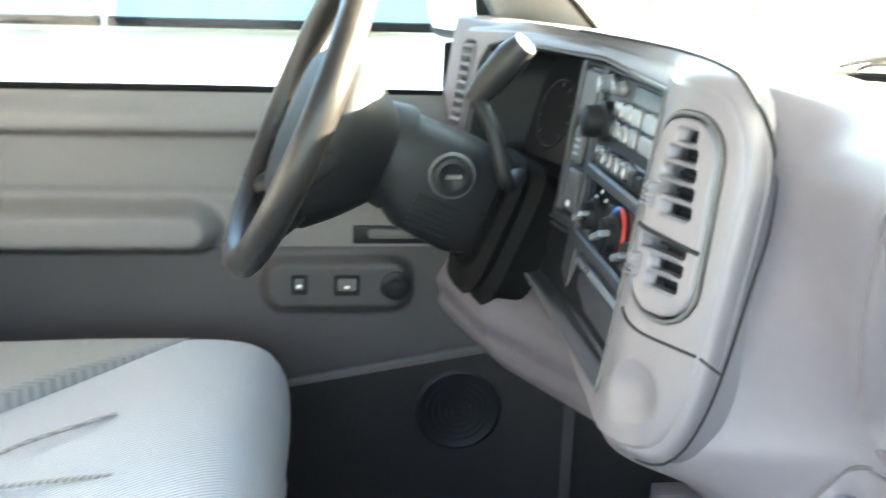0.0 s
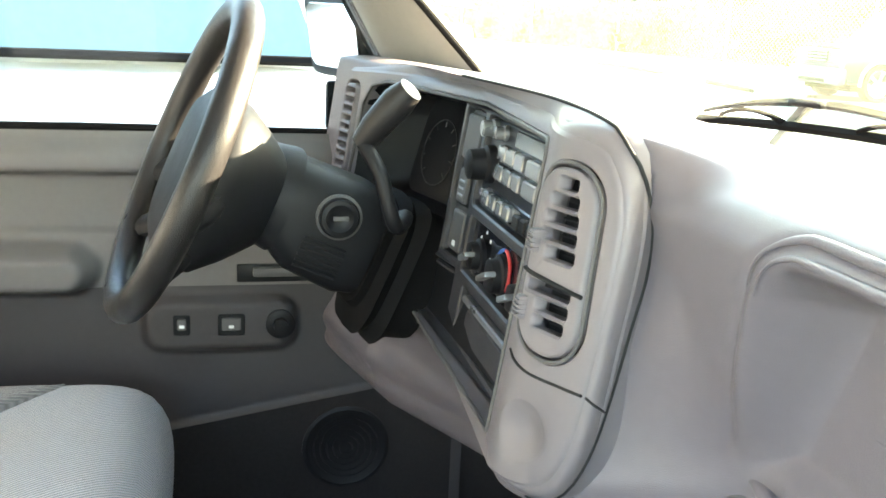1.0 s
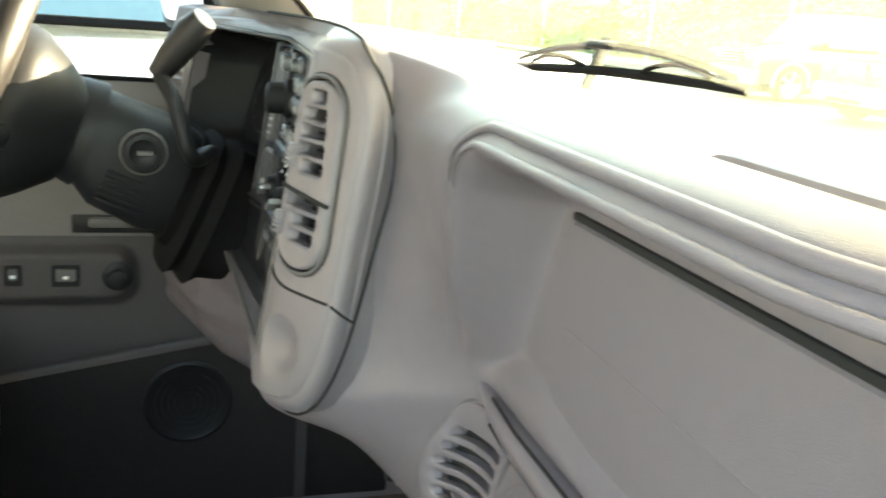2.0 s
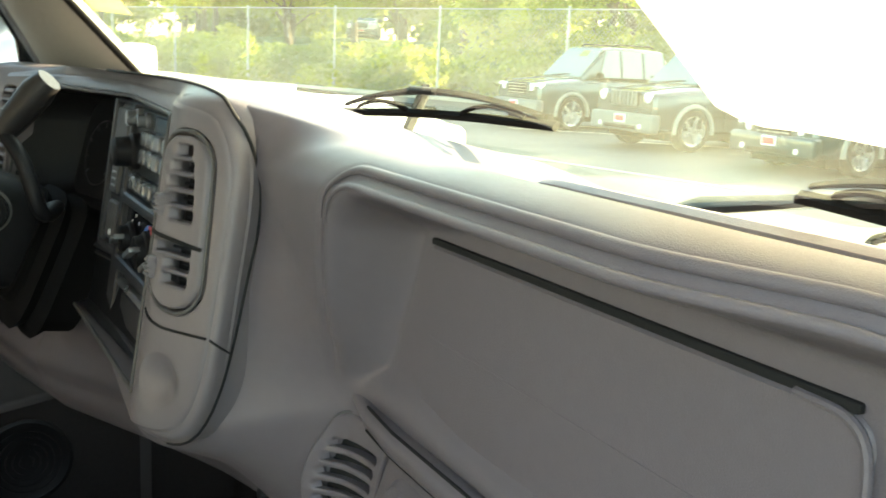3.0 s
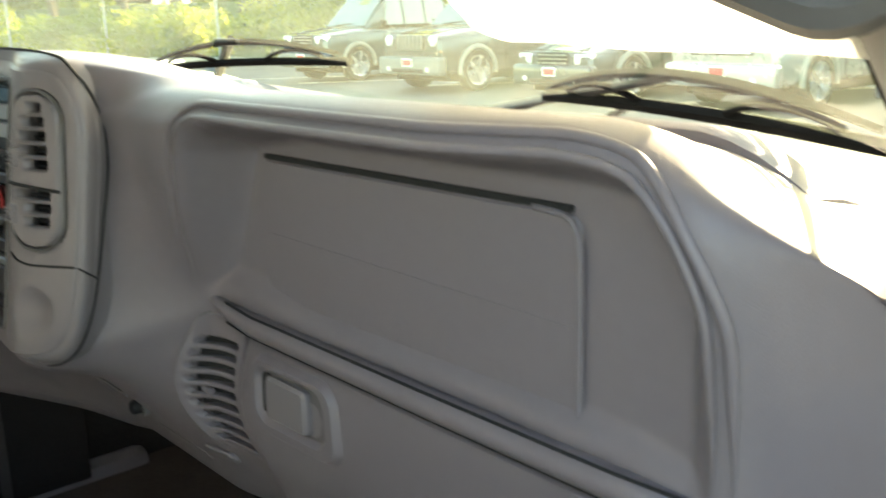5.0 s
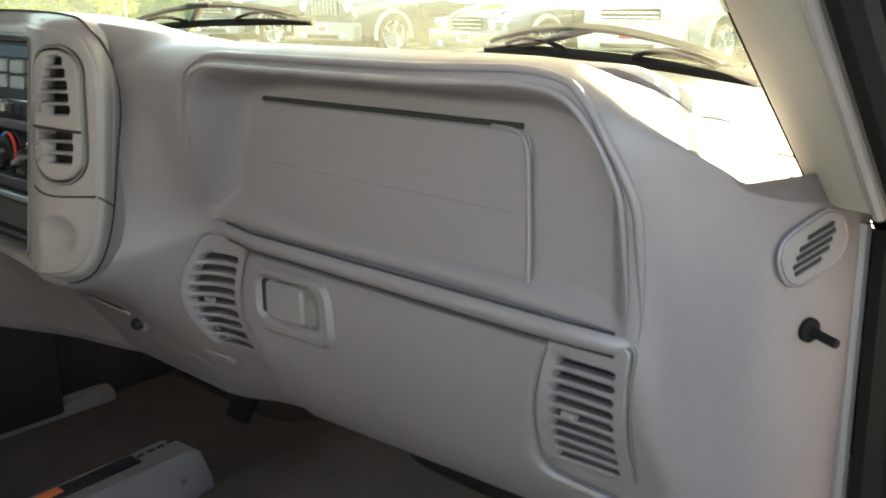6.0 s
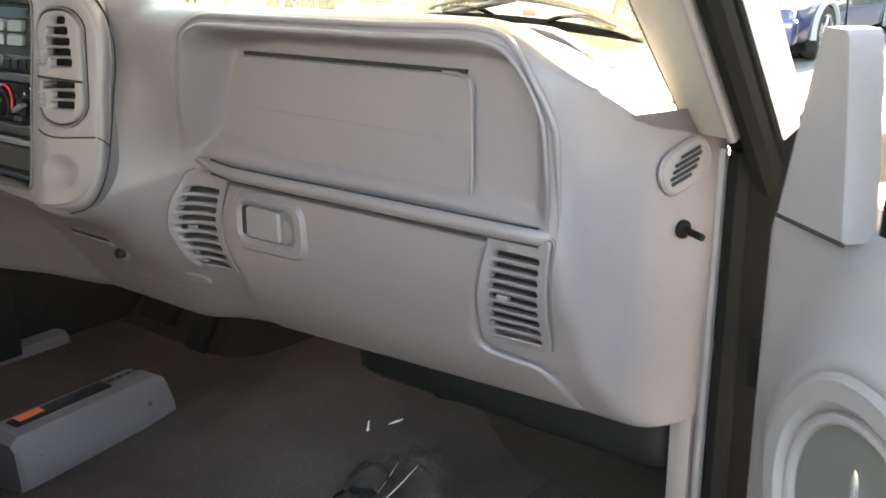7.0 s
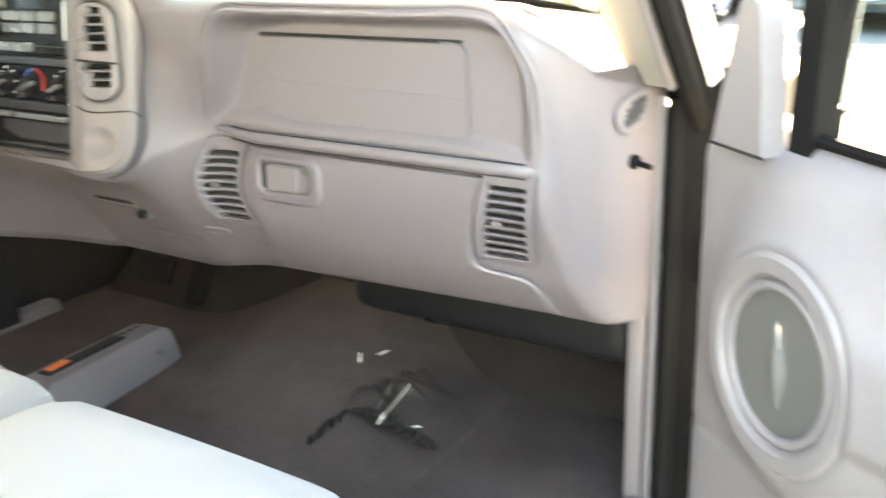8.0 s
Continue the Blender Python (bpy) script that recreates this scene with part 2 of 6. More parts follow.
def box(size, at=(0, 0, 0), bevel=0.004, m=None, seg=2, bm=None):
    """A bevelled block."""
    own = bmesh.new()
    bmesh.ops.create_cube(own, size=1.0)
    bmesh.ops.scale(own, vec=size, verts=own.verts)
    if bevel > 0:
        bmesh.ops.bevel(own, geom=own.edges[:], offset=min(bevel, min(size) * 0.45), segments=seg, affect='EDGES', profile=0.6)
    bmesh.ops.transform(own, matrix=(m or Matrix.Translation(at)), verts=own.verts)
    return join(bm, own)


def join(bm, own):
    if bm is None:
        return own
    me = bpy.data.meshes.new("scratch")
    own.to_mesh(me)
    own.free()
    bm.from_mesh(me)
    bpy.data.meshes.remove(me)
    return bm


def tube(points, radius, seg=10, closed=False, bm=None, flat=1.0):
    """A round bar along a line of points; radius a number or one for each point; flat squeezes it across."""
    bm = bm or bmesh.new()
    pts = [Vector(p) for p in points]
    n = len(pts)
    rings = []
    up = None
    for i, p in enumerate(pts):
        a = pts[(i - 1) % n] if (closed or i > 0) else p
        b = pts[(i + 1) % n] if (closed or i < n - 1) else p
        d = (b - a).normalized()
        if up is None:
            up = d.orthogonal().normalized()
        up = (up - d * up.dot(d))
        up = up.normalized() if up.length > 1e-6 else d.orthogonal().normalized()
        side = d.cross(up)
        r = radius[i] if isinstance(radius, (list, tuple)) else radius
        rings.append([bm.verts.new(p + up * (r * math.cos(2 * math.pi * k / seg)) + side * (r * flat * math.sin(2 * math.pi * k / seg))) for k in range(seg)])
    for i in range(n if closed else n - 1):
        a, b = rings[i], rings[(i + 1) % n]
        for k in range(seg):
            bm.faces.new((a[k], a[(k + 1) % seg], b[(k + 1) % seg], b[k]))
    if not closed:
        bm.faces.new(rings[0][::-1])
        bm.faces.new(rings[-1])
    return bm


def lathe(profile, seg=32, m=None, bm=None):
    """A turned body about local z: profile of (radius, height)."""
    bm = bm or bmesh.new()
    m = m or Matrix()
    rings = []
    for r, h in profile:
        if r < 1e-5:
            rings.append([bm.verts.new(m @ Vector((0, 0, h)))])
        else:
            rings.append([bm.verts.new(m @ Vector((r * math.cos(2 * math.pi * k / seg), r * math.sin(2 * math.pi * k / seg), h))) for k in range(seg)])
    for a, b in zip(rings, rings[1:]):
        for k in range(seg):
            va = a[k % len(a)], a[(k + 1) % len(a)]
            vb = b[k % len(b)], b[(k + 1) % len(b)]
            if len(a) == 1 and len(b) == 1:
                continue
            if len(a) == 1:
                bm.faces.new((va[0], vb[1], vb[0]))
            elif len(b) == 1:
                bm.faces.new((va[0], va[1], vb[0]))
            else:
                bm.faces.new((va[0], va[1], vb[1], vb[0]))
    return bm


def rrect(x0, z0, x1, z1, r, n=5):
    """A rounded rectangle as a line of points, counter-clockwise. r: one radius, or four from the lower left round."""
    rs = r if isinstance(r, (list, tuple)) else [r] * 4
    out = []
    for (cx, cz, a0), q in zip(((x0, z0, 180), (x1, z0, 270), (x1, z1, 0), (x0, z1, 90)), rs):
        sx, sz = (1 if cx == x0 else -1), (1 if cz == z0 else -1)
        for k in range(n + 1):
            a = radians(a0 + 90 * k / n)
            out.append((cx + sx * q + q * math.cos(a), cz + sz * q + q * math.sin(a)))
    return out


def ellipse(cx, cz, rx, rz, n=24):
    return [(cx + rx * math.cos(2 * math.pi * k / n), cz + rz * math.sin(2 * math.pi * k / n)) for k in range(n)]


def offset(pts, d):
    """The outline moved inwards by d (counter-clockwise outline)."""
    n, out = len(pts), []
    for i in range(n):
        p0, p1, p2 = Vector(pts[i - 1]), Vector(pts[i]), Vector(pts[(i + 1) % n])
        a, b = (p1 - p0), (p2 - p1)
        a = a.normalized() if a.length > 1e-9 else Vector((0, 0))
        b = b.normalized() if b.length > 1e-9 else Vector((0, 0))
        t = a + b
        t = t.normalized() if t.length > 1e-9 else a
        out.append((p1.x - t.y * d, p1.y + t.x * d))
    return out


def inside(p, pts):
    """Whether a point lies within an outline."""
    hit = False
    for (ax, ay), (bx, by) in zip(pts, pts[1:] + pts[:1]):
        if (ay > p.y) != (by > p.y) and p.x < ax + (p.y - ay) / (by - ay) * (bx - ax):
            hit = not hit
    return hit


def plate(outer, holes, thick, chamfer, place, bm=None, fill=0.0):
    """A flat piece with holes and chamfered edges. place(u, v, w): where (u, v) at depth w below the front lies;
    fill: the step of a net of points inside, for a curved face."""
    bm = bm or bmesh.new()

    def ring(pts, w):
        return [bm.verts.new(place(u, v, w)) for u, v in pts]

    fronts, flat, rims, links = [], [], [], []
    for k, pts in enumerate([outer] + list(holes)):
        ins = offset(pts, chamfer if k == 0 else -chamfer)
        base = len(flat)
        flat += [Vector(q) for q in ins]
        rims.append(ins)
        n = len(pts)
        links += [(base + i, base + (i + 1) % n) for i in range(n)]
        f, mid, back = ring(ins, 0), ring(pts, chamfer), ring(pts, thick)
        fronts += f
        for i in range(n):
            j = (i + 1) % n
            bm.faces.new((f[i], f[j], mid[j], mid[i]))
            bm.faces.new((mid[i], mid[j], back[j], back[i]))
    if fill:
        us, ws = [q[0] for q in outer], [q[1] for q in outer]
        clear = [offset(outer, chamfer + fill * 0.3)] + [offset(h, -chamfer - fill * 0.3) for h in holes]
        for a in np.arange(min(us), max(us), fill):
            for b in np.arange(min(ws), max(ws), fill):
                q = Vector((float(a), float(b)))
                if inside(q, clear[0]) and not any(inside(q, h) for h in clear[1:]):
                    flat.append(q)
                    fronts.append(bm.verts.new(place(q.x, q.y, 0)))
    vs, _, tris, origin, _, _ = delaunay_2d_cdt(flat, links, [], 0, 1e-7)
    at = [fronts[o[0]] if o else bm.verts.new(place(q.x, q.y, 0)) for q, o in zip(vs, origin)]
    for t in tris:
        c = (vs[t[0]] + vs[t[1]] + vs[t[2]]) / 3
        if inside(c, rims[0]) and not any(inside(c, h) for h in rims[1:]) and len({at[q] for q in t}) == 3:
            bm.faces.new([at[q] for q in t])
    return bm


def front(y, slope_x=0.0, slope_z=0.0, x0=0.0, z0=0.0):
    """The place of a plate that faces the cabin (towards -y)."""
    return lambda u, v, w: Vector((u, y + slope_x * (u - x0) + slope_z * (v - z0) + w, v))


def smooth(a, b, x):
    t = np.clip((x - a) / (b - a), 0, 1)
    return t * t * (3 - 2 * t)


def spline(pts, n):
    """Points evenly along a smooth line through the given ones."""
    p = np.array(pts, float)
    ext = np.vstack([2 * p[0] - p[1], p, 2 * p[-1] - p[-2]])
    out = []
    for i in range(len(p) - 1):
        a, b, c, d = ext[i], ext[i + 1], ext[i + 2], ext[i + 3]
        for t in np.linspace(0, 1, 24, endpoint=False):
            out.append(0.5 * (2 * b + (c - a) * t + (2 * a - 5 * b + 4 * c - d) * t * t + (3 * b - a - 3 * c + d) * t ** 3))
    out.append(p[-1])
    out = np.array(out)
    s = np.concatenate([[0], np.cumsum(np.linalg.norm(np.diff(out, axis=0), axis=1))])
    u = np.linspace(0, s[-1], n)
    return np.stack([np.interp(u, s, out[:, k]) for k in range(out.shape[1])], 1)


def grid_faces(rows, cols):
    i, j = np.meshgrid(np.arange(rows - 1), np.arange(cols - 1), indexing='ij')
    a = (i * cols + j).ravel()
    return np.stack([a, a + 1, a + cols + 1, a + cols], 1).tolist()


def loft(rings, bm=None, cap=True):
    """A skin over closed rings of equally many points."""
    bm = bm or bmesh.new()
    rs = [[bm.verts.new(p) for p in r] for r in rings]
    n = len(rs[0])
    for a, b in zip(rs, rs[1:]):
        for k in range(n):
            bm.faces.new((a[k], a[(k + 1) % n], b[(k + 1) % n], b[k]))
    if cap:
        bm.faces.new(rs[0][::-1])
        bm.faces.new(rs[-1])
    return bm


# ---- ground ----
bm = bmesh.new()
bmesh.ops.create_grid(bm, x_segments=2, y_segments=2, size=400)
ground = tagged(part("ground", bm, M_ASPHALT), "weathered grey asphalt of a car lot", "ground", kind="structure")

# ---- the cab ----
def screen_y(x, z):
    """The windscreen: raked and bowed."""
    return 0.33 + 0.085 * x - 0.388 * x * x - 0.90 * (z - 1.40)


def slab(name, size, at, mat, bevel=0.01, label="", category=""):
    return tagged(part(name, box(size, at, bevel), mat), label, category, kind="structure")


floor = slab("floor", (1.72, 2.3, 0.04), (0, -0.3, 0.60), M_CARPET, 0.005, "worn grey-brown cab carpet", "floor")
rear = slab("wall_rear", (1.72, 0.06, 0.85), (0, -1.45, 1.02), M_DARKTRIM, 0.01, "dark grey trim of the cab's rear wall", "wall")
slab("wall_rear_upper", (1.72, 0.06, 0.12), (0, -1.45, 1.87), M_HEADLINER, 0.01, "grey trim above the rear window", "wall")
slab("firewall", (1.72, 0.05, 0.62), (0, 0.80, 0.91), M_CARPETSHADE, 0.01, "carpeted bulkhead of the footwell, coloured dark for shade", "wall")

rg = part("rear_window", box((1.30, 0.006, 0.42), (0, -1.45, 1.64), 0.002), M_REARGLASS)
rg.visible_shadow = False
tagged(rg, "unseen rear window of the cab, its dark tint added to cut light", "window", kind="structure")
for x in (-0.75, 0.75):
    slab("wall_rear_side", (0.24, 0.06, 0.42), (x, -1.45, 1.64), M_DARKTRIM, 0.01, "dark trim beside the rear window", "wall")

# toe board, sloping up to the bulkhead; its dark colour stands for shade
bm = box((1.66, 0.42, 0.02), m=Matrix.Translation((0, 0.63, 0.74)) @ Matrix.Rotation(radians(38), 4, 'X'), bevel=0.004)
tagged(part("toe_board", bm, M_CARPETSHADE), "carpeted sloping toe board of the footwell, coloured dark for shade", "floor", kind="structure")

# tunnel hump
rings = []
for y in np.linspace(-1.2, 0.75, 10):
    h = 0.05 + 0.10 * smooth(-0.1, 0.7, y)
    top = [(x, y, 0.6225 + h * (0.5 + 0.5 * math.cos(math.pi * x / 0.46))) for x in np.linspace(-0.46, 0.46, 25)]
    rings.append([(0.46, y, 0.605)] + top[::-1] + [(-0.46, y, 0.605)])
bm = loft(rings)
tagged(part("tunnel", bm, M_CARPET), "carpeted hump over the gearbox tunnel", "floor", kind="structure")

# roof with headliner; its front edge follows the windscreen's top
TOP = 1.80
n = 21
v = []
for k in range(n):
    f = k / (n - 1)
    for x in np.linspace(-0.74, 0.74, n):
        y1 = screen_y(x, TOP) - 0.01
        y = -1.48 + (y1 + 1.48) * f
        v.append((x, y, TOP + 0.12 * (1 - (abs(x) / 0.74) ** 3) * (1 - f ** 4) + 0.02))
ceiling = raw("ceiling", v, grid_faces(n, n), M_HEADLINER)
tagged(ceiling, "grey cloth headliner of the cab", "ceiling", kind="structure")
roof = raw("roof", [(a, b, c + 0.05) for a, b, c in v], grid_faces(n, n), M_WHITE)
tagged(roof, "white painted roof of the cab", "roof", kind="structure")


def pillar(sign, w, d, rake, door_rake):
    """An A-pillar. w, d: its windscreen-side and door-side edges at z 1.478, as (x, y)."""
    root = thing("windscreen_pillar", "light grey trimmed windscreen pillar with a black rubber door seal", "pillar")
    trim, skin, flange, seal, lip, screen = [], [], [], [], [], []
    for z in np.linspace(1.24, 1.84, 14):
        h = z - 1.478
        wx, wy = w[0] - sign * 0.10 * h, w[1] - rake * h
        dx, dy = d[0] - sign * 0.08 * h, d[1] - door_rake * h
        ux, uy = dx - wx, dy - wy
        ln = math.hypot(ux, uy)
        ox, oy = uy / ln * sign * 0.012, -ux / ln * sign * 0.012     # a slight swell into the cabin
        if (ox * sign) > 0:
            ox, oy = -ox, -oy
        bx, by = sign * 0.045, 0.035
        sec = [(wx, wy), (wx + ux * 0.3 + ox, wy + uy * 0.3 + oy), (wx + ux * 0.7 + ox, wy + uy * 0.7 + oy), (dx, dy), (dx + bx, dy + by), (wx + bx, wy + by)]
        if z > (1.325 if sign > 0 else 1.29):
            trim.append([(a, b, z) for a, b in sec])
            lip.append((dx + sign * 0.008, dy - 0.002, z))
        seal.append((dx + sign * 0.030, dy + 0.012, z))
        kx, ky = wx + ux * 0.4, wy + uy * 0.4
        screen.append((wx + sign * 0.002, wy + 0.006, z))
        flange.append([(kx + sign * 0.012, ky + 0.030, z), (dx + sign * 0.03, dy + 0.026, z), (dx + sign * 0.046, dy + 0.030, z), (dx + sign * 0.046, dy + 0.05, z), (kx + sign * 0.02, ky + 0.045, z)])
        skin.append([(kx + sign * 0.02, ky + 0.047, z), (dx + sign * 0.048, dy + 0.040, z), (dx + sign * 0.064, dy + 0.052, z), (dx + sign * 0.060, dy + 0.09, z), (kx + sign * 0.03, ky + 0.065, z)])
    part("pillar_trim", loft(trim), M_PILLAR, root)
    part("pillar_skin", loft(skin), M_WHITE, root, "white painted metal")
    part("door_flange", loft(flange), M_RUBBER, root, "black door opening flange")
    part("door_seal", tube(seal, 0.017, 8), M_RUBBER, root, "black rubber seal")
    part("screen_seal", tube(screen, 0.006, 8), M_RUBBER, root, "black windscreen seal")
    part("trim_lip", tube(lip, 0.006, 8), M_TRIM, root)
    x, y = (sign * 0.84), (0.199 if sign > 0 else -0.012)
    part("jamb", box((0.10, 0.10, 0.76), (x + sign * 0.075, y + 0.045, 0.98), 0.012), M_RUBBER, root, "black painted door jamb")
    part("lower_lip", tube([(x + sign * 0.004, y - 0.005, 0.64), (x + sign * 0.004, y, 1.0), (x + sign * 0.002, y + 0.01, 1.31)], 0.007, 8), M_TRIM, root)
    part("lower_seal", tube([(x + sign * 0.03, y - 0.004, 0.64), (x + sign * 0.03, y, 1.0), (x + sign * 0.028, y + 0.008, 1.31)], 0.017, 8), M_RUBBER, root)
    # the driver's side takes the door carpet colour that is darkened for shade
    part("kick_panel", box((0.03, 0.20, 0.40), (x - sign * 0.02, y + 0.09, 0.83), 0.008), M_TRIM if sign > 0 else M_DOORLOW, root, "kick panel")
    return root


pillar(-1, (-0.722, -0.006), (-0.84, -0.127), 0.97, 0.58)
pillar(1, (0.775, 0.093), (0.856, 0.044), 0.84, 0.74)
for s in (-1, 1):
    bm = box((0.09, 0.14, 1.35), (s * 0.85, -1.16, 1.25), 0.02)
    tagged(part("door_pillar", bm, M_TRIM), "grey trimmed pillar behind the door opening", "pillar", kind="structure")
    # unseen rear corner, added to keep stray light out of the cab
    slab("wall_side", (0.05, 0.36, 1.30), (s * 0.875, -1.31, 1.25), M_DARKTRIM, 0.01, "unseen dark trim of the cab's rear corner, added to block light", "wall")
    bm = box((0.10, 1.45, 0.10), (s * 0.86, -0.42, 0.60), 0.02)
    tagged(part("door_sill", bm, M_TRIM), "grey plastic sill plate of the door opening", "sill", kind="structure")

# windscreen
rows, cols = 20, 30
v = []
for z in np.linspace(1.34, TOP + 0.02, rows):
    half = 0.735 - 0.12 * (z - 1.478)
    for x in np.linspace(-half, half + 0.045, cols):
        v.append((x, screen_y(x, z) + 0.006, z))
windscreen = raw("windscreen", v, grid_faces(rows, cols), M_GLASS)
windscreen.visible_shadow = False
tagged(windscreen, "dusty clear raked windscreen of the truck", "window", kind="structure")

# ---- dashboard ----
dash = thing("dashboard", "grey moulded truck dashboard with a deep passenger recess", "dashboard")


def stack_y(x, z):
    """The face of dials, switches and radio: level across the middle, coming forward round the driver, and raked."""
    left = np.maximum(-0.33 - x, 0.0)
    return -0.100 - 0.15 * (1.47 - z) - 0.27 * left * left / (left + 0.05)


def bezel_y(x, z):
    """The bezel's face: it swells before the outlets and turns back towards the passenger."""
    right = np.maximum(x, 0.0)
    return stack_y(x, z) - 0.022 * smooth(-0.11, 0.0, x) + 0.48 * right * right / (right + 0.02)


def shoulder(x):
    """How far the dash's top has sunk at x, towards its rounded passenger end."""
    u = max(0.0, x - 0.640)
    return 0.17 - math.sqrt(max(0.0, 0.17 ** 2 - min(u, 0.155) ** 2))


NS = 260
NX, NE = 380, 90
LOW_VENTS = ((0.152, 0.225, 0.022, 0.020, -0.012, -0.003), (0.678, 0.751, 0.004, 0.000, -0.044, -0.025))
LIP_X, LIP_Y, SLANT = 0.845, 0.215, 0.36        # the dash's end runs back, aslant, to this lip at the door seal


def dash_profile(x):
    """The dash in section at x, from the windscreen's foot over the brow and down to its lower edge."""
    xb = min(x, 0.16)
    b0 = bezel_y(xb, 1.47)
    d = stack_y(xb, 1.47) + 0.100 - 0.40 * max(0.0, -0.22 - max(xb, -0.60))
    up = 0.10 * max(0.0, -0.25 - max(xb, -0.60))
    bez = [(screen_y(x, 1.42) - 0.004, 1.422), (b0 + 0.25, 1.455), (b0 + 0.16, 1.480), (b0 + 0.07, 1.494), (b0 + 0.020, 1.493), (b0 + 0.008, 1.482),
           (bezel_y(xb, 1.42) + 0.006, 1.42), (bezel_y(xb, 1.30) + 0.006, 1.30), (bezel_y(xb, 1.22) + 0.006, 1.22), (bezel_y(xb, 1.19) + 0.006, 1.190),
           (bezel_y(xb, 1.18) + 0.022, 1.171), (-0.085 + 0.4 * d, 1.148), (-0.045 + 0.6 * d, 1.110), (-0.012 + 0.8 * d, 1.072), (0.020 + 0.9 * d, 1.030 + 0.5 * up),
           (0.045 + d, 0.993 + up), (0.062 + d, 0.969 + up), (0.085 + d, 0.957 + up), (0.17 + d, 0.975 + up)]
    back = 0.06 * (x - 0.35)
    foot = [(-0.004, 1.205), (0.001 + 0.5 * back, 1.15), (0.012 + back, 1.10), (0.031 + back, 1.055), (0.058 + back, 1.015), (0.082 + back, 0.988), (0.112 + back, 0.974), (0.17 + back, 0.99)]
    top = [(screen_y(x, 1.39) - 0.004, 1.392), (0.20, 1.412), (0.08, 1.441)]
    pas = top + [(0.005, 1.462), (-0.038, 1.463), (-0.061, 1.447), (-0.066, 1.42), (-0.046, 1.33), (-0.014, 1.268), (-0.006, 1.238)] + foot
    end = top + [(0.020, 1.460), (-0.014, 1.458), (-0.026, 1.444), (-0.026, 1.42), (-0.012, 1.33), (-0.008, 1.268), (-0.008, 1.238)] + foot
    pb, pp, pe = spline(bez, NS), spline(pas, NS), spline(end, NS)
    k = float(smooth(0.54, 0.71, x))
    pp = pp * (1 - k) + pe * k
    zs = pp[:, 1]
    w = smooth(np.interp(zs, [1.245, 1.34, 1.42, 1.45, 1.465], [0.010, -0.040, -0.100, -0.060, -0.020]), np.interp(zs, [1.245, 1.34, 1.42, 1.45, 1.465], [0.195, 0.175, 0.100, 0.150, 0.200]), x)[:, None]
    return pb * (1 - w) + pp * w


def end_walk(y0, q):
    """Where a point of the last section, at depth y0, stands after the share q of its way round the end."""
    yq = np.minimum(y0, LIP_Y - 0.004)
    xc = LIP_X - SLANT * (LIP_Y - yq)
    x_s = np.maximum(xc - 0.026, 0.702)
    d = np.minimum(0.040, (LIP_Y - yq) * 0.8)
    f1, f2 = 0.25, 0.65
    t = np.clip((q - f1) / (f2 - f1), 0, 1)
    bx = (1 - t) ** 2 * x_s + 2 * t * (1 - t) * xc + t * t * (xc + SLANT * d)
    by = (1 - t) ** 2 * yq + 2 * t * (1 - t) * yq + t * t * (yq + d)
    g = np.clip((q - f2) / (1 - f2), 0, 1)
    x = np.where(q < f1, 0.70 + (x_s - 0.70) * min(1.0, q / f1), bx + (LIP_X - bx) * g)
    y = np.where(q < f1, yq, by + (LIP_Y - by) * g)
    return x, np.where(y0 >= LIP_Y - 0.004, y0, y)


profiles = [dash_profile(x) for x in np.linspace(-0.80, 0.70, NX)]
# sections stand closer together at the rounded start of the recess
stations = sorted(list(np.linspace(-0.80, 0.70, NX)) + list(np.linspace(0.1202, 0.2902, 130)))
NC = len(stations)
verts = []
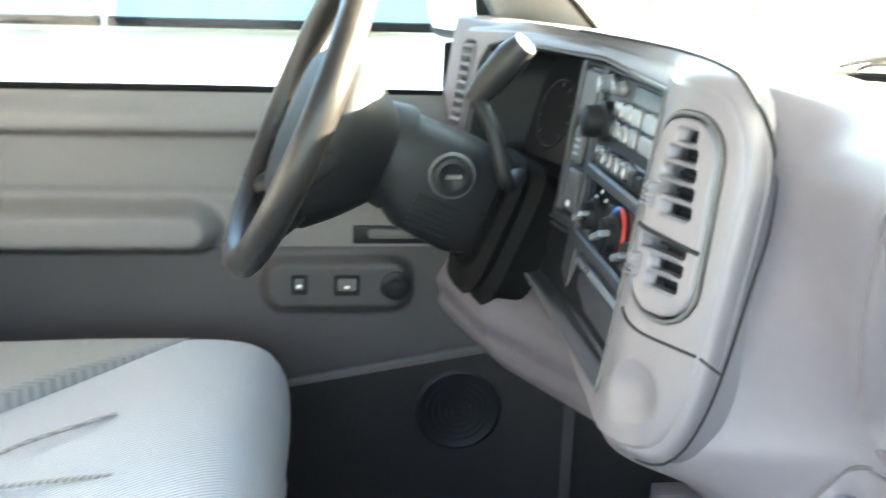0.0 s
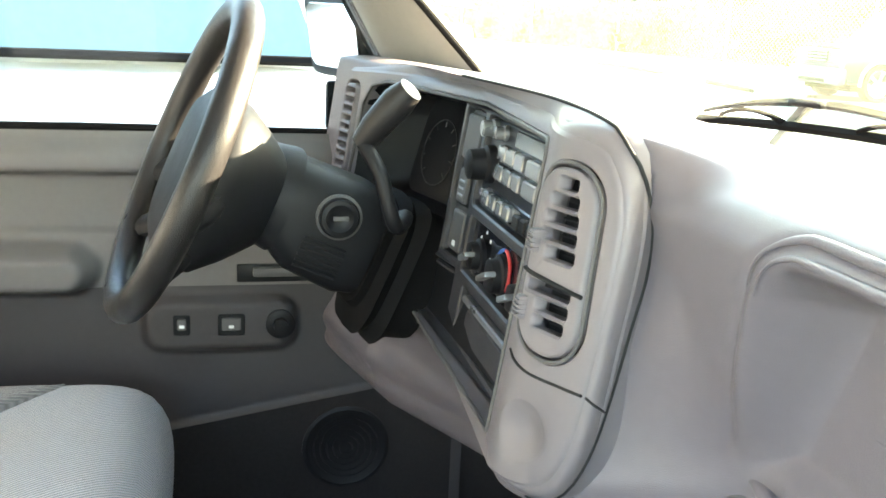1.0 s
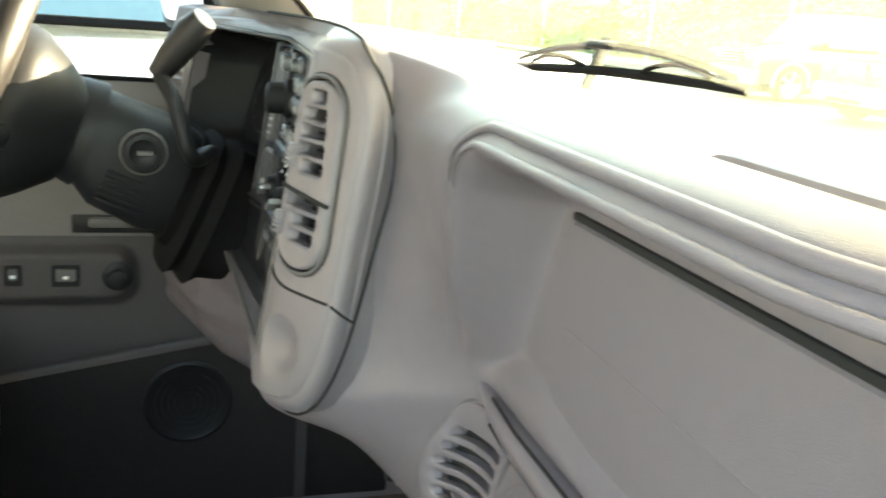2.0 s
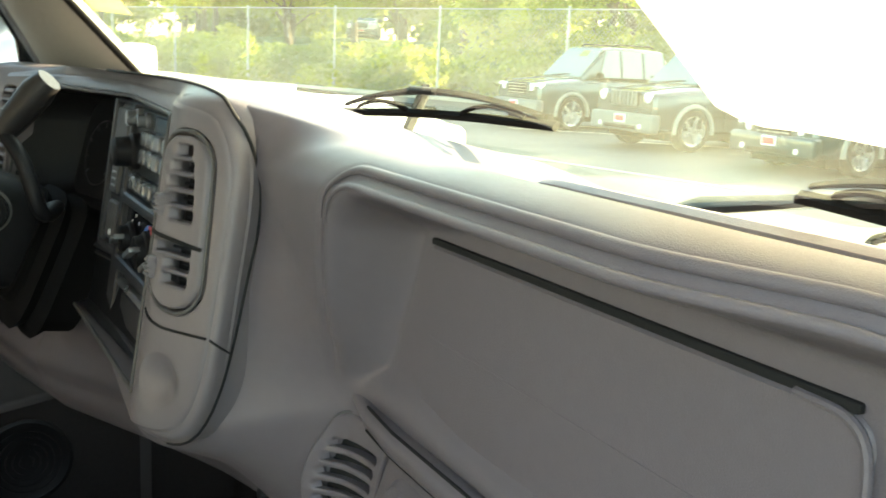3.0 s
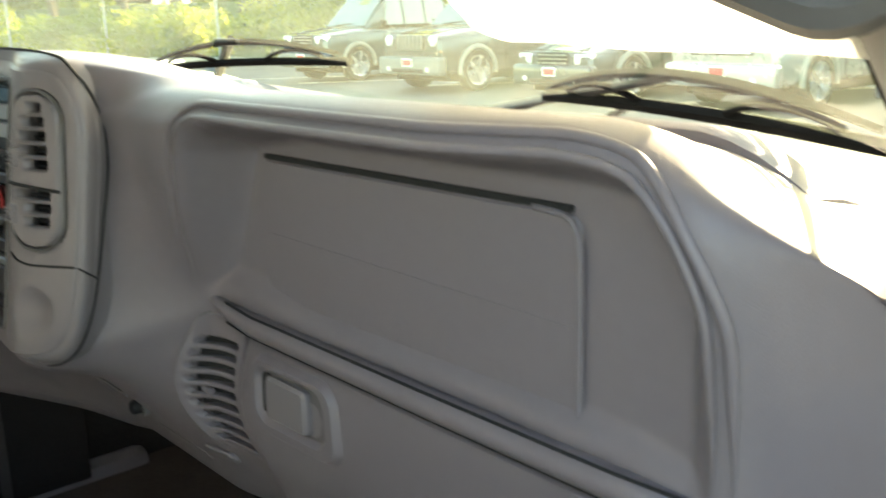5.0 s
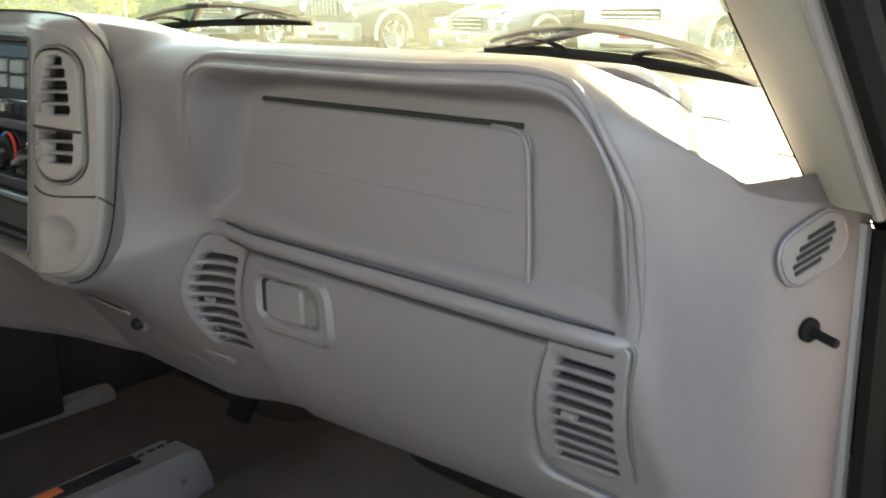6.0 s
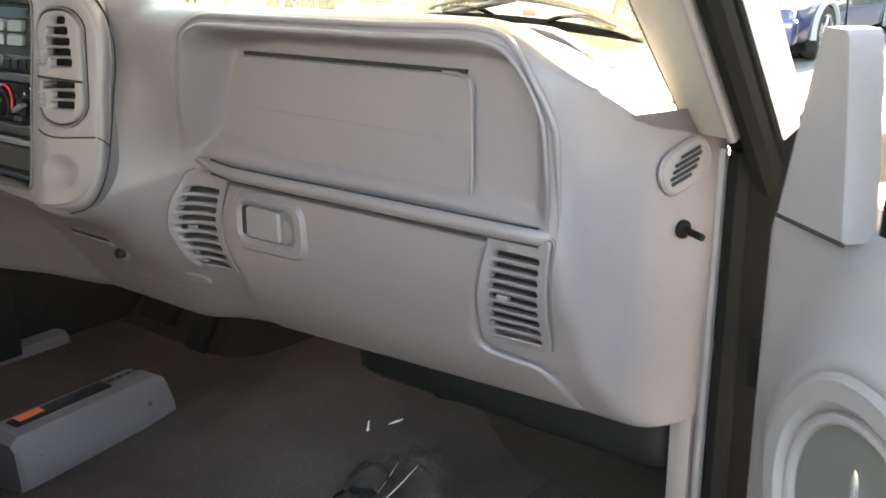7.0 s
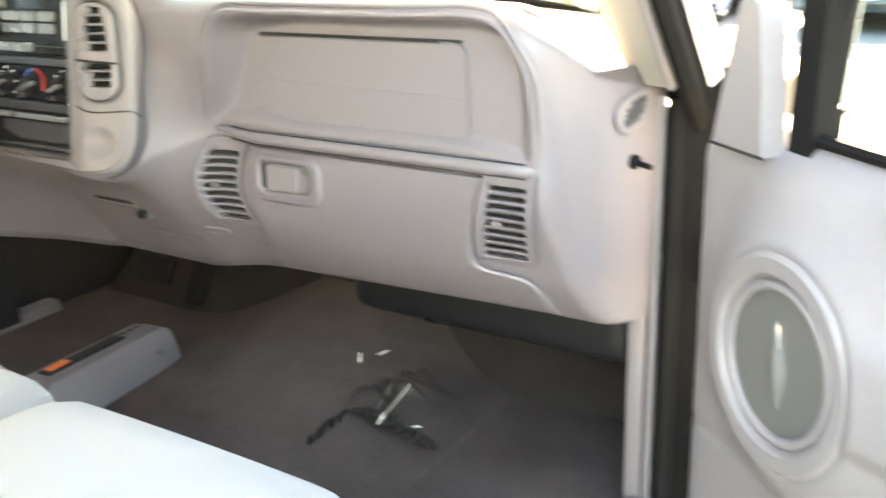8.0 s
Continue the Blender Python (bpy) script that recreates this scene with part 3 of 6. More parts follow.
for k in range(NC + NE):
    if k < NC:
        x = stations[k]
        p = dash_profile(x)
        X, Y = np.full(NS, x), p[:, 0].copy()
    else:
        X, Y = end_walk(p[:, 0], (k - NC + 1) / NE)
    zc = p[:, 1]
    col = np.stack([X, Y, zc], 1)
    # the recess in front of the passenger: a rounded field pressed in
    on = (p[:, 0] < 0.03) & (zc < 1.464) & (zc > 1.20) & (Y < 0.02)
    left = 0.150 + 0.42 * np.clip(zc - 1.25, 0, 0.17)
    dx = np.maximum((left - X) * 0.9, X - 0.741)
    dz = np.maximum(1.258 - zc, zc - 1.440)
    rr = np.where(zc > 1.33, np.where(X > 0.5, 0.055, 0.035), 0.018)
    qx, qz = dx + rr, dz + rr
    sd = np.minimum(np.maximum(qx, qz), 0) + np.hypot(np.maximum(qx, 0), np.maximum(qz, 0)) - rr
    at_left = smooth(0.34, 0.24, X)
    press = smooth(0.004, -0.020 - 0.014 * at_left, sd)
    col[:, 1] = np.where(on, Y + np.maximum(0.002 - Y, 0) * press, Y)
    # hollows behind the openings of the bezel
    for u0, u1, z0, z1, deep in ((-0.680, -0.378, 1.262, 1.472, 0.13), (-0.480, -0.028, 1.204, 1.472, 0.035), (-0.004, 0.069, 1.306, 1.458, 0.04), (-0.742, -0.684, 1.320, 1.468, 0.05), (0.009, 0.057, 1.218, 1.262, 0.03)):
        col[:, 1] += np.where((X >= u0) & (X <= u1) & (p[:, 0] < bezel_y(X, zc) + 0.06) & (zc > z0) & (zc < z1), deep, 0)
    # hollows behind the lower outlets
    for a0, b0, bw, rb, dl, dr in LOW_VENTS:
        low = np.clip((1.236 - zc) / 0.154, 0, 1)
        f = np.sin(math.pi * low)
        a, b = a0 + dl * low, b0 + dr * low
        col[:, 1] += np.where((p[:, 0] < 0.06) & (Y < 0.07) & (zc > 1.090) & (zc < 1.218) & (X > a - bw * f + 0.008) & (X < b - rb * f - 0.006), 0.032, 0)
    # a soft swell round its rim
    fade = smooth(1.25, 1.30, zc) * smooth(0.70, 0.60, X)
    col[:, 1] += np.where(on, fade * (0.003 * np.exp(-((sd - 0.012) / 0.005) ** 2)), 0)
    u = np.clip(X - 0.640, 0, 0.155)
    col[:, 2] -= (0.17 - np.sqrt(0.17 ** 2 - u * u)) * smooth(1.06, 1.46, zc)
    verts.append(col)
verts = np.concatenate(verts)
body = raw("dash_body", verts, grid_faces(NC + NE, NS), M_DASH, dash)


def dash_y(x, z):
    """The dash's front surface at (x, z), without its recess."""
    g = min(max((x + 0.80) / 1.50 * (NX - 1), 0.0), NX - 1.001)
    k = int(g)
    p = profiles[k] * (k + 1 - g) + profiles[k + 1] * (g - k)
    a = int(np.argmax(p[:, 1]))
    b = a + int(np.argmin(p[a:, 1]))
    return float(np.interp(z, p[a:b + 1, 1][::-1], p[a:b + 1, 0][::-1]))


# two rolled beads round the rim of the recess
def rim_line(d):
    pts = [(0.262 - (0.040 + d) * math.cos(a), 1.400 + (0.040 + d) * math.sin(a)) for a in np.linspace(0.25, math.pi / 2, 7)]
    pts += [(x, 1.440 + d) for x in np.linspace(0.30, 0.668, 12)]
    pts += [(0.686 + (0.055 + d) * math.sin(a), 1.385 + (0.055 + d) * math.cos(a)) for a in np.linspace(0.1, math.pi / 2, 9)]
    pts += [(0.741 + d, 1.33), (0.741 + d, 1.29), (0.738 + d, 1.262)]
    out = []
    for x, z in spline(pts, 110):
        y = dash_y(x, z)
        if x > 0.70:
            xc = LIP_X - SLANT * (LIP_Y - y)
            y += max(0.0, x - xc + 0.022) ** 2 / 0.05
        out.append((x, y, z - shoulder(x) * smooth(1.06, 1.46, z)))
    return out


fade_in = [0.15 + 0.85 * float(smooth(0, 14, k) * smooth(109, 92, k)) for k in range(110)]
part("rim_bead", tube([(x, y - 0.0005, z) for x, y, z in rim_line(0.004)], [0.0034 * q for q in fade_in], 10), M_DASH, dash)
part("rim_bead", tube([(x, y + 0.0005, z) for x, y, z in rim_line(0.0150)], [0.0040 * q for q in fade_in], 10), M_DASH, dash)

# raised demister ledge along the foot of the windscreen
rings = []
for k in range(30):
    f = k / 29
    x = 0.135 + 0.60 * f
    y = 0.168 - 0.070 * float(smooth(0.0, 0.8, f)) + 0.01 * f
    h = 0.013 * float(smooth(-0.02, 0.05, f)) * float(smooth(1.02, 0.85, f))
    zt = float(np.interp(y, [0.08, 0.20], [1.441, 1.412])) - shoulder(x) * 0.95
    rings.append([(x, y - 0.006, zt - 0.010), (x, y - 0.003, zt + h * 0.7), (x, y + 0.004, zt + h), (x, y + 0.030, zt + h - 0.004), (x, y + 0.060, zt - 0.012), (x, y + 0.06, zt - 0.03), (x, y, zt - 0.03)])
part("demister_ledge", loft(rings), M_DASH, dash)

# inner sides of the footwells, in the carpet darkened for shade
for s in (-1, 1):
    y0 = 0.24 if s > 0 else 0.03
    slab("cowl_side", (0.03, 0.84 - y0, 0.64), (s * 0.868, (0.84 + y0) / 2, 0.93), M_CARPETSHADE, 0.006, "carpeted side of the footwell, coloured dark for shade", "wall")

# a sheet of paper on the windscreen
v, ny, nz = [], 30, 16
for j in range(nz + 1):
    for i in range(ny + 1):
        f, h = i / ny, j / nz
        z0 = 1.493 + 0.002 * math.sin(9 * f) + 0.014 * max(0.0, 1 - f * 9) ** 2
        z = z0 + (1.775 - z0) * h
        x0 = 0.313 - 0.36 * (z - 1.493)
        x1 = 0.778 - 0.12 * (z - 1.478)
        x = x0 + (x1 - x0) * f
        v.append((x, screen_y(x, z) - 0.004, z))
sheet = raw("paper_sheet", v, grid_faces(nz + 1, ny + 1), M_PAPER)
sheet.modifiers.new("thickness", 'SOLIDIFY').thickness = 0.0006
tagged(sheet, "large white sheet of paper against the windscreen, sunlit from outside", "paper sheet")
# an old sticker high on the driver's side of the glass
v = []
for j in range(7):
    for i in range(9):
        f, h = i / 8, j / 6
        z = 1.578 + 0.052 * h - 0.006 * f * (1 - h)
        x = -0.692 + 0.066 * f + 0.004 * h
        v.append((x, screen_y(x, z) - 0.003, z))
label_sheet = raw("windscreen_sticker", v, grid_faces(7, 9), M_STICKER)
label_sheet.modifiers.new("thickness", 'SOLIDIFY').thickness = 0.0004
tagged(label_sheet, "faded cream sticker on the windscreen's inside", "sticker")
# ridge below the recess
bm = tube([(0.155, -0.010, 1.254), (0.200, -0.012, 1.245), (0.245, -0.012, 1.241), (0.5, -0.014, 1.240), (0.68, -0.012, 1.238), (0.735, -0.006, 1.236), (0.760, 0.010, 1.236)], [0.004, 0.009, 0.0115, 0.0115, 0.0115, 0.0105, 0.004], 12)
part("ridge", bm, M_DASH, dash)
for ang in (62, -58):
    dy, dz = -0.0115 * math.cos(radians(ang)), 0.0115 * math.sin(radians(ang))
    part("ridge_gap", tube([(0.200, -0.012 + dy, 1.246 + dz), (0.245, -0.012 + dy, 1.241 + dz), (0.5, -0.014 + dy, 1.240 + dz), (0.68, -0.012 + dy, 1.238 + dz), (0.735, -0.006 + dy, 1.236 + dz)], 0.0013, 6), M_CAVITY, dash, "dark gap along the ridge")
# padded cover in the recess, in two fields
part("recess_cover", plate(rrect(0.258, 1.252, 0.640, 1.402, [0.004, 0.004, 0.016, 0.014]), [], 0.014, 0.003, front(-0.0012)), M_DASH, dash)
part("cover_bead", tube([(0.27, -0.0004, 1.333), (0.634, -0.0004, 1.327)], 0.0013, 6), M_DASH, dash)
edge = spline([(0.600, -0.002, 1.4015), (0.628, -0.002, 1.399), (0.639, -0.002, 1.385), (0.640, -0.002, 1.35), (0.640, -0.002, 1.30), (0.638, -0.002, 1.255)], 40)
part("cover_edge", tube([tuple(q) for q in edge], 0.0024, 8), M_DASH, dash)
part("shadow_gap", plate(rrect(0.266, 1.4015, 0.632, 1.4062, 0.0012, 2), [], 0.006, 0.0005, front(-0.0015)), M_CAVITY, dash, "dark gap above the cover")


# ---- instrument bezel ----
def on_stack(u, v, w):
    return Vector((u, stack_y(u, v) + w, v))


def on_bezel(u, v, w):
    return Vector((u, bezel_y(u, v) + w, v))


EDGE = spline([(-0.735, 1.478), (-0.55, 1.486), (-0.30, 1.488), (-0.10, 1.486), (0.030, 1.480), (0.064, 1.463), (0.080, 1.430), (0.084, 1.390), (0.084, 1.345), (0.084, 1.300), (0.082, 1.260), (0.075, 1.226), (0.060, 1.203), (0.035, 1.193), (0.000, 1.190)], 90)
SEAM = spline([(-0.735, -0.150, 1.489), (-0.55, -0.140, 1.498), (-0.30, -0.115, 1.500), (-0.10, -0.092, 1.499), (0.030, -0.090, 1.493), (0.060, -0.088, 1.481), (0.071, -0.076, 1.458), (0.074, -0.067, 1.420), (0.075, -0.069, 1.380), (0.076, -0.078, 1.340), (0.078, -0.089, 1.290), (0.079, -0.101, 1.245), (0.074, -0.114, 1.210), (0.060, -0.126, 1.189), (0.030, -0.136, 1.178), (0.000, -0.142, 1.176)], 90)


def bezel_outline():
    return [(-0.738, 1.30), (-0.70, 1.235), (-0.50, 1.200), (-0.30, 1.192)] + [(u, v) for u, v in EDGE[::-1]]


# one opening holds the cluster, the switches, the radio, the heater controls and the drawer
centre_hole = [(-0.676, 1.320), (-0.668, 1.285), (-0.640, 1.268), (-0.50, 1.262), (-0.485, 1.240), (-0.470, 1.222), (-0.44, 1.212)] + rrect(-0.30, 1.206, -0.030, 1.470, [0.0, 0.016, 0.016, 0.0])[6:18] + [(-0.30, 1.473), (-0.60, 1.471), (-0.645, 1.462), (-0.668, 1.435)]
cluster_hole = rrect(-0.672, 1.300, -0.384, 1.464, [0.03, 0.006, 0.006, 0.05])
vent_hole = [(u + 0.07 * (1.385 - v), v) for u, v in rrect(-0.005, 1.303, 0.068, 1.461, [0.034, 0.034, 0.033, 0.033], 8)]
left_hole = rrect(-0.738, 1.325, -0.688, 1.462, 0.016)
scoop_hole = ellipse(0.033, 1.240, 0.024, 0.022, 24)
part("bezel", plate(bezel_outline(), [centre_hole, vent_hole, left_hole, scoop_hole], 0.022, 0.003, on_bezel, fill=0.016), M_TRIM, dash, "light grey plastic instrument bezel")
# dark seam across the bezel below the vents, and the rolled lip along its top
seam = spline([(-0.006, 1.297), (0.008, 1.291), (0.028, 1.2875), (0.060, 1.2885), (0.083, 1.2895)], 18)
part("seam", tube([on_bezel(u, v, -0.0002) for u, v in seam], 0.0013, 6), M_CAVITY, dash, "dark seam between two mouldings")
# the bezel's broad rounded flank, and the fine gap behind it
v, ns = [], 13
for k in range(len(EDGE)):
    e, f = on_bezel(EDGE[k][0], EDGE[k][1], 0.003), Vector(SEAM[k])
    up = float(smooth(1.44, 1.49, EDGE[k][1]))
    c = e.lerp(f, 0.25) + Vector((0.011 * (1 - up), 0, 0.008 * up))
    for q in range(ns):
        t = q / (ns - 1)
        v.append(e * (1 - t) ** 2 + c * (2 * t * (1 - t)) + f * (t * t))
    v[-1] = f
    v.append(f + Vector((-0.003, 0.030, -0.004 * up)))
ns += 1
raw("bezel_side", v, grid_faces(len(EDGE), ns), M_TRIM, dash)
part("bezel_seam", tube([v[k * ns + ns - 2] + Vector((0.0006, -0.0006, 0.0004)) for k in range(30, len(EDGE))], 0.0016, 6), M_CAVITY, dash, "dark gap round the bezel")
row = min(range(60, 84), key=lambda k: abs(EDGE[k][1] - 1.2895))
part("side_seam", tube([v[row * ns + q] + Vector((0.0004, -0.0002, 0)) for q in range(ns - 1)], 0.0011, 6), M_CAVITY, dash, "dark seam between two mouldings")
part("inner_lip", tube([on_bezel(u, v, -0.0005) for u, v in centre_hole], 0.0024, 6, True), M_DARKTRIM, dash)
# the finger scoop, a shallow dish
v, ring_n = [], 28
for q in np.linspace(1.0, 0.0, 10):
    for k in range(ring_n):
        a = 2 * math.pi * k / ring_n
        v.append(on_bezel(0.033 + 0.0275 * q * math.cos(a), 1.240 + 0.0255 * q * math.sin(a), -0.0006 + 0.0085 * (1 - q * q) ** 1.5))
raw("finger_scoop", v, [(r * ring_n + k, r * ring_n + (k + 1) % ring_n, (r + 1) * ring_n + (k + 1) % ring_n, (r + 1) * ring_n + k) for r in range(9) for k in range(ring_n)], M_TRIM, dash)

# instrument cluster: black hood and dim lens
cl = part("instrument_cluster", plate(rrect(-0.676, 1.290, -0.378, 1.470, 0.02), [], 0.01, 0.002, lambda u, v, w: on_stack(u, v, 0.105 + w)), M_CAVITY, dash, "unlit black instrument cluster")
rings = []
for f, d in ((0.0, 0.006), (0.004, 0.06), (0.016, 0.100)):
    rings.append([on_stack(u, v, d) for u, v in offset(cluster_hole, f)])
part("cluster_hood", loft(rings, cap=False), M_BLACK, cl)
part("cluster_lens", plate(rrect(-0.664, 1.304, -0.392, 1.458, 0.02), [], 0.003, 0.001, lambda u, v, w: on_stack(u, v, 0.088 + 0.10 * (v - 1.36) + w)), M_BLACK, cl, "dark instrument lens")
for cx, cz, r in ((-0.49, 1.375, 0.046), (-0.59, 1.375, 0.046), (-0.425, 1.41, 0.020), (-0.425, 1.345, 0.020)):
    part("gauge_ring", tube([on_stack(u, v, 0.084 + 0.10 * (v - 1.36)) for u, v in ellipse(cx, cz, r, r, 28)], 0.0009, 6, True), M_STACK, cl)
    for k in range(9):
        a = radians(225 - 270 * k / 8)
        p, q = (cx + r * 0.94 * math.cos(a), cz + r * 0.94 * math.sin(a)), (cx + r * 0.78 * math.cos(a), cz + r * 0.78 * math.sin(a))
        part("dial_mark", tube([on_stack(*p, 0.0835 + 0.10 * (p[1] - 1.36)), on_stack(*q, 0.0835 + 0.10 * (q[1] - 1.36))], 0.0009, 4), M_DARKTRIM, cl)
# ledge under the cluster, with a worn edge
ledge = spline([(-0.655, 1.296), (-0.56, 1.294), (-0.47, 1.293), (-0.386, 1.291)], 24)
part("cluster_ledge", tube([on_stack(u, v, 0.006) for u, v in ledge], 0.008, 8), M_BLACK, cl, "black ledge under the dials")
part("ledge_edge", tube([on_stack(u, v + 0.005, -0.001) for u, v in ledge[6:]], 0.0018, 6), M_SILVER, cl, "worn pale edge")

# centre stack: one dark moulding with three rounded fields
radio_hole = rrect(-0.296, 1.362, -0.046, 1.462, 0.008, 4)
heater_hole = rrect(-0.292, 1.288, -0.048, 1.350, 0.006, 4)
drawer_hole = rrect(-0.272, 1.216, -0.056, 1.274, 0.006, 4)
tray_hole = rrect(-0.455, 1.217, -0.312, 1.282, 0.006, 4)
switch_hole = rrect(-0.372, 1.292, -0.310, 1.462, 0.004, 3)
panel_edge = [(-0.47, 1.286), (-0.464, 1.214)] + rrect(-0.464, 1.210, -0.034, 1.467, [0.0, 0.014, 0.014, 0.0], 4)[5:15] + [(-0.380, 1.467), (-0.380, 1.288)]
stack = part("stack_panel", plate(panel_edge, [radio_hole, heater_hole, drawer_hole, tray_hole, switch_hole], 0.012, 0.002, lambda u, v, w: on_stack(u, v, 0.004 + w)), M_STACK, dash, "charcoal plastic centre panel")
part("stack_floor", plate(offset(panel_edge, 0.004), [], 0.004, 0.001, lambda u, v, w: on_stack(u, v, 0.016 + w)), M_BLACK, dash)


def slab_on(name, u0, v0, u1, v1, r, out, mat, parent, label=""):
    """A small rounded block on the bezel's plane, its front out metres proud of depth 14 mm."""
    return part(name, plate(rrect(u0, v0, u1, v1, r, 3), [], out + 0.002, min(0.0015, r * 0.6), lambda u, v, w: on_stack(u, v, 0.014 - out + w)), mat, parent, label)


def knob_on(name, u, v, r, out, mat, parent, label=""):
    m = Matrix.Translation(on_stack(u, v, 0.010)) @ Matrix.Rotation(radians(90), 4, 'X')
    return part(name, lathe([(r * 1.12, 0), (r * 1.1, out * 0.3), (r * 0.92, out * 0.4), (r * 0.86, out * 0.93), (r * 0.7, out), (0, out)], 22, m), mat, parent, label)


radio = slab_on("radio", -0.294, 1.364, -0.048, 1.460, 0.006, 0.004, M_RADIO, dash, "black cassette radio with silver-edged buttons")
knob_on("volume_knob", -0.276, 1.449, 0.010, 0.018, M_SILVER, radio, "silver-capped radio knob")
knob_on("tone_knob", -0.238, 1.449, 0.008, 0.014, M_SILVER, radio, "silver-capped radio knob")
knob_on("tuning_knob", -0.264, 1.412, 0.019, 0.030, M_BLACK, radio, "large black radio knob")
slab_on("display", -0.200, 1.440, -0.084, 1.457, 0.002, 0.0060, M_GLOSS, radio, "dark radio display")
slab_on("display", -0.076, 1.392, -0.052, 1.456, 0.003, 0.0070, M_LENS, radio, "bright glossy strip at the radio's side")
for r0 in (1.422, 1.402):
    for k in range(3):
        slab_on("preset_button", -0.236 + k * 0.030, r0, -0.209 + k * 0.030, r0 + 0.016, 0.003, 0.0115, M_SILVER, radio)
    slab_on("seek_button", -0.138, r0, -0.098, r0 + 0.016, 0.003, 0.0115, M_SILVER, radio)
slab_on("tape_field", -0.268, 1.367, -0.056, 1.388, 0.005, 0.0060, M_GLOSS, radio, "black cassette field")
for k in range(4):
    slab_on("tape_button", -0.258 + k * 0.026, 1.371, -0.236 + k * 0.026, 1.386, 0.003, 0.0125, M_SILVER, radio)
for k in range(4):
    slab_on("tape_button", -0.150 + k * 0.022, 1.369, -0.133 + k * 0.022, 1.382, 0.002, 0.0100, M_BLACK, radio)
slab_on("eject_button", -0.284, 1.376, -0.275, 1.384, 0.002, 0.0090, M_SILVER, radio)

heater = slab_on("heater_panel", -0.290, 1.290, -0.050, 1.348, 0.005, 0.003, M_GLOSS, dash, "black heater control panel")
for u, r in ((-0.238, 0.017), (-0.158, 0.020), (-0.084, 0.015)):
    k = knob_on("heater_knob", u, 1.317, r, 0.016, M_BLACK, heater, "rotary heater knob with a silver bar")
    part("grip", box((0.006, 0.012, r * 1.9), m=Matrix.Translation(on_stack(u, 1.317, -0.008)) @ Matrix.Rotation(radians(68), 4, 'Y'), bevel=0.002), M_SILVER, k)
for a0, a1, mat, nm in ((95, 200, M_BLUE, "cold_scale"), (-20, 90, M_RED, "hot_scale")):
    pts = [on_stack(-0.158 + 0.026 * math.cos(radians(a)), 1.317 + 0.026 * math.sin(radians(a)), 0.008) for a in np.linspace(a0, a1, 14)]
    part(nm, tube(pts, 0.0020, 6), mat, heater)
for u in (-0.238, -0.084):
    for a in range(-40, 230, 45):
        q = radians(a)
        slab_on("scale_mark", u + 0.025 * math.cos(q) - 0.002, 1.317 + 0.025 * math.sin(q) - 0.002, u + 0.025 * math.cos(q) + 0.002, 1.317 + 0.025 * math.sin(q) + 0.002, 0.001, 0.0036, M_WHITEPRINT, heater)
for u in (-0.262, -0.198, -0.118):
    slab_on("heater_button", u - 0.009, 1.293, u + 0.009, 1.300, 0.002, 0.0075, M_STACK, heater)

drawer = slab_on("drawer", -0.270, 1.218, -0.058, 1.272, 0.005, 0.003, M_BLACK, dash, "closed black drawer with a silver pull")
slab_on("drawer_pull", -0.262, 1.259, -0.072, 1.267, 0.003, 0.010, M_SILVER, drawer, "silver pull strip")
slab_on("drawer_face", -0.250, 1.222, -0.078, 1.254, 0.006, 0.006, M_STACK, drawer)
for u in (-0.262, -0.066):
    slab_on("drawer_button", u - 0.003, 1.234, u + 0.003, 1.240, 0.002, 0.006, M_SILVER, drawer)

# column of switches beside the cluster
sw = slab_on("switch_strip", -0.370, 1.294, -0.312, 1.460, 0.003, 0.004, M_STACK, dash, "charcoal strip of rocker switches")
slab_on("blank", -0.366, 1.404, -0.316, 1.456, 0.003, 0.0105, M_DARKTRIM, sw, "grey blanking plate")
slab_on("rocker_well", -0.366, 1.350, -0.316, 1.398, 0.003, 0.0070, M_BLACK, sw)
slab_on("rocker", -0.356, 1.354, -0.326, 1.394, 0.004, 0.0125, M_DARKTRIM, sw)
for k in range(3):
    slab_on("rocker_mark", -0.350, 1.362 + 0.008 * k, -0.332, 1.365 + 0.008 * k, 0.001, 0.0135, M_SILVER, sw)
slab_on("dimmer", -0.362, 1.298, -0.320, 1.344, 0.004, 0.0090, M_DARKTRIM, sw)
slab_on("dimmer_mark", -0.346, 1.302, -0.334, 1.310, 0.002, 0.0105, M_WHITEPRINT, sw)
# storage tray left of the drawer
tray = slab_on("tray_door", -0.453, 1.219, -0.314, 1.280, 0.005, 0.005, M_BLACK, dash, "closed black tray door")
slab_on("tray_lip", -0.446, 1.273, -0.322, 1.277, 0.002, 0.008, M_STACK, tray)


# vents of the bezel
def louvre_vent(name, hole, slots, label, swell=0.004):
    """A moulded vent face with slots over a dark duct, and a blade in each slot."""
    root = part(name, plate(offset(hole, 0.004), slots, 0.010, 0.002, lambda u, v, w: on_bezel(u, v, -swell + w)), M_TRIM, dash, label)
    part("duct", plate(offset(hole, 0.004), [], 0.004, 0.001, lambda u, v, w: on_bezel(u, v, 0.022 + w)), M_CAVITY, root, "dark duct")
    for s in slots:
        us, vs = [p[0] for p in s], [p[1] for p in s]
        c = (min(vs) + max(vs)) / 2
        part("blade", tube([on_bezel(min(us), c - 0.003, 0.014), on_bezel(max(us), c - 0.003, 0.014)], 0.0016, 6), M_BLACK, root)
    return root


slots = [rrect(l, z - 0.0052, r, z + 0.0052, 0.0028, 3) for l, r, z in ((0.020, 0.040, 1.4445), (0.014, 0.044, 1.4305), (0.011, 0.047, 1.4165), (0.012, 0.049, 1.4025), (0.020, 0.051, 1.3885))]
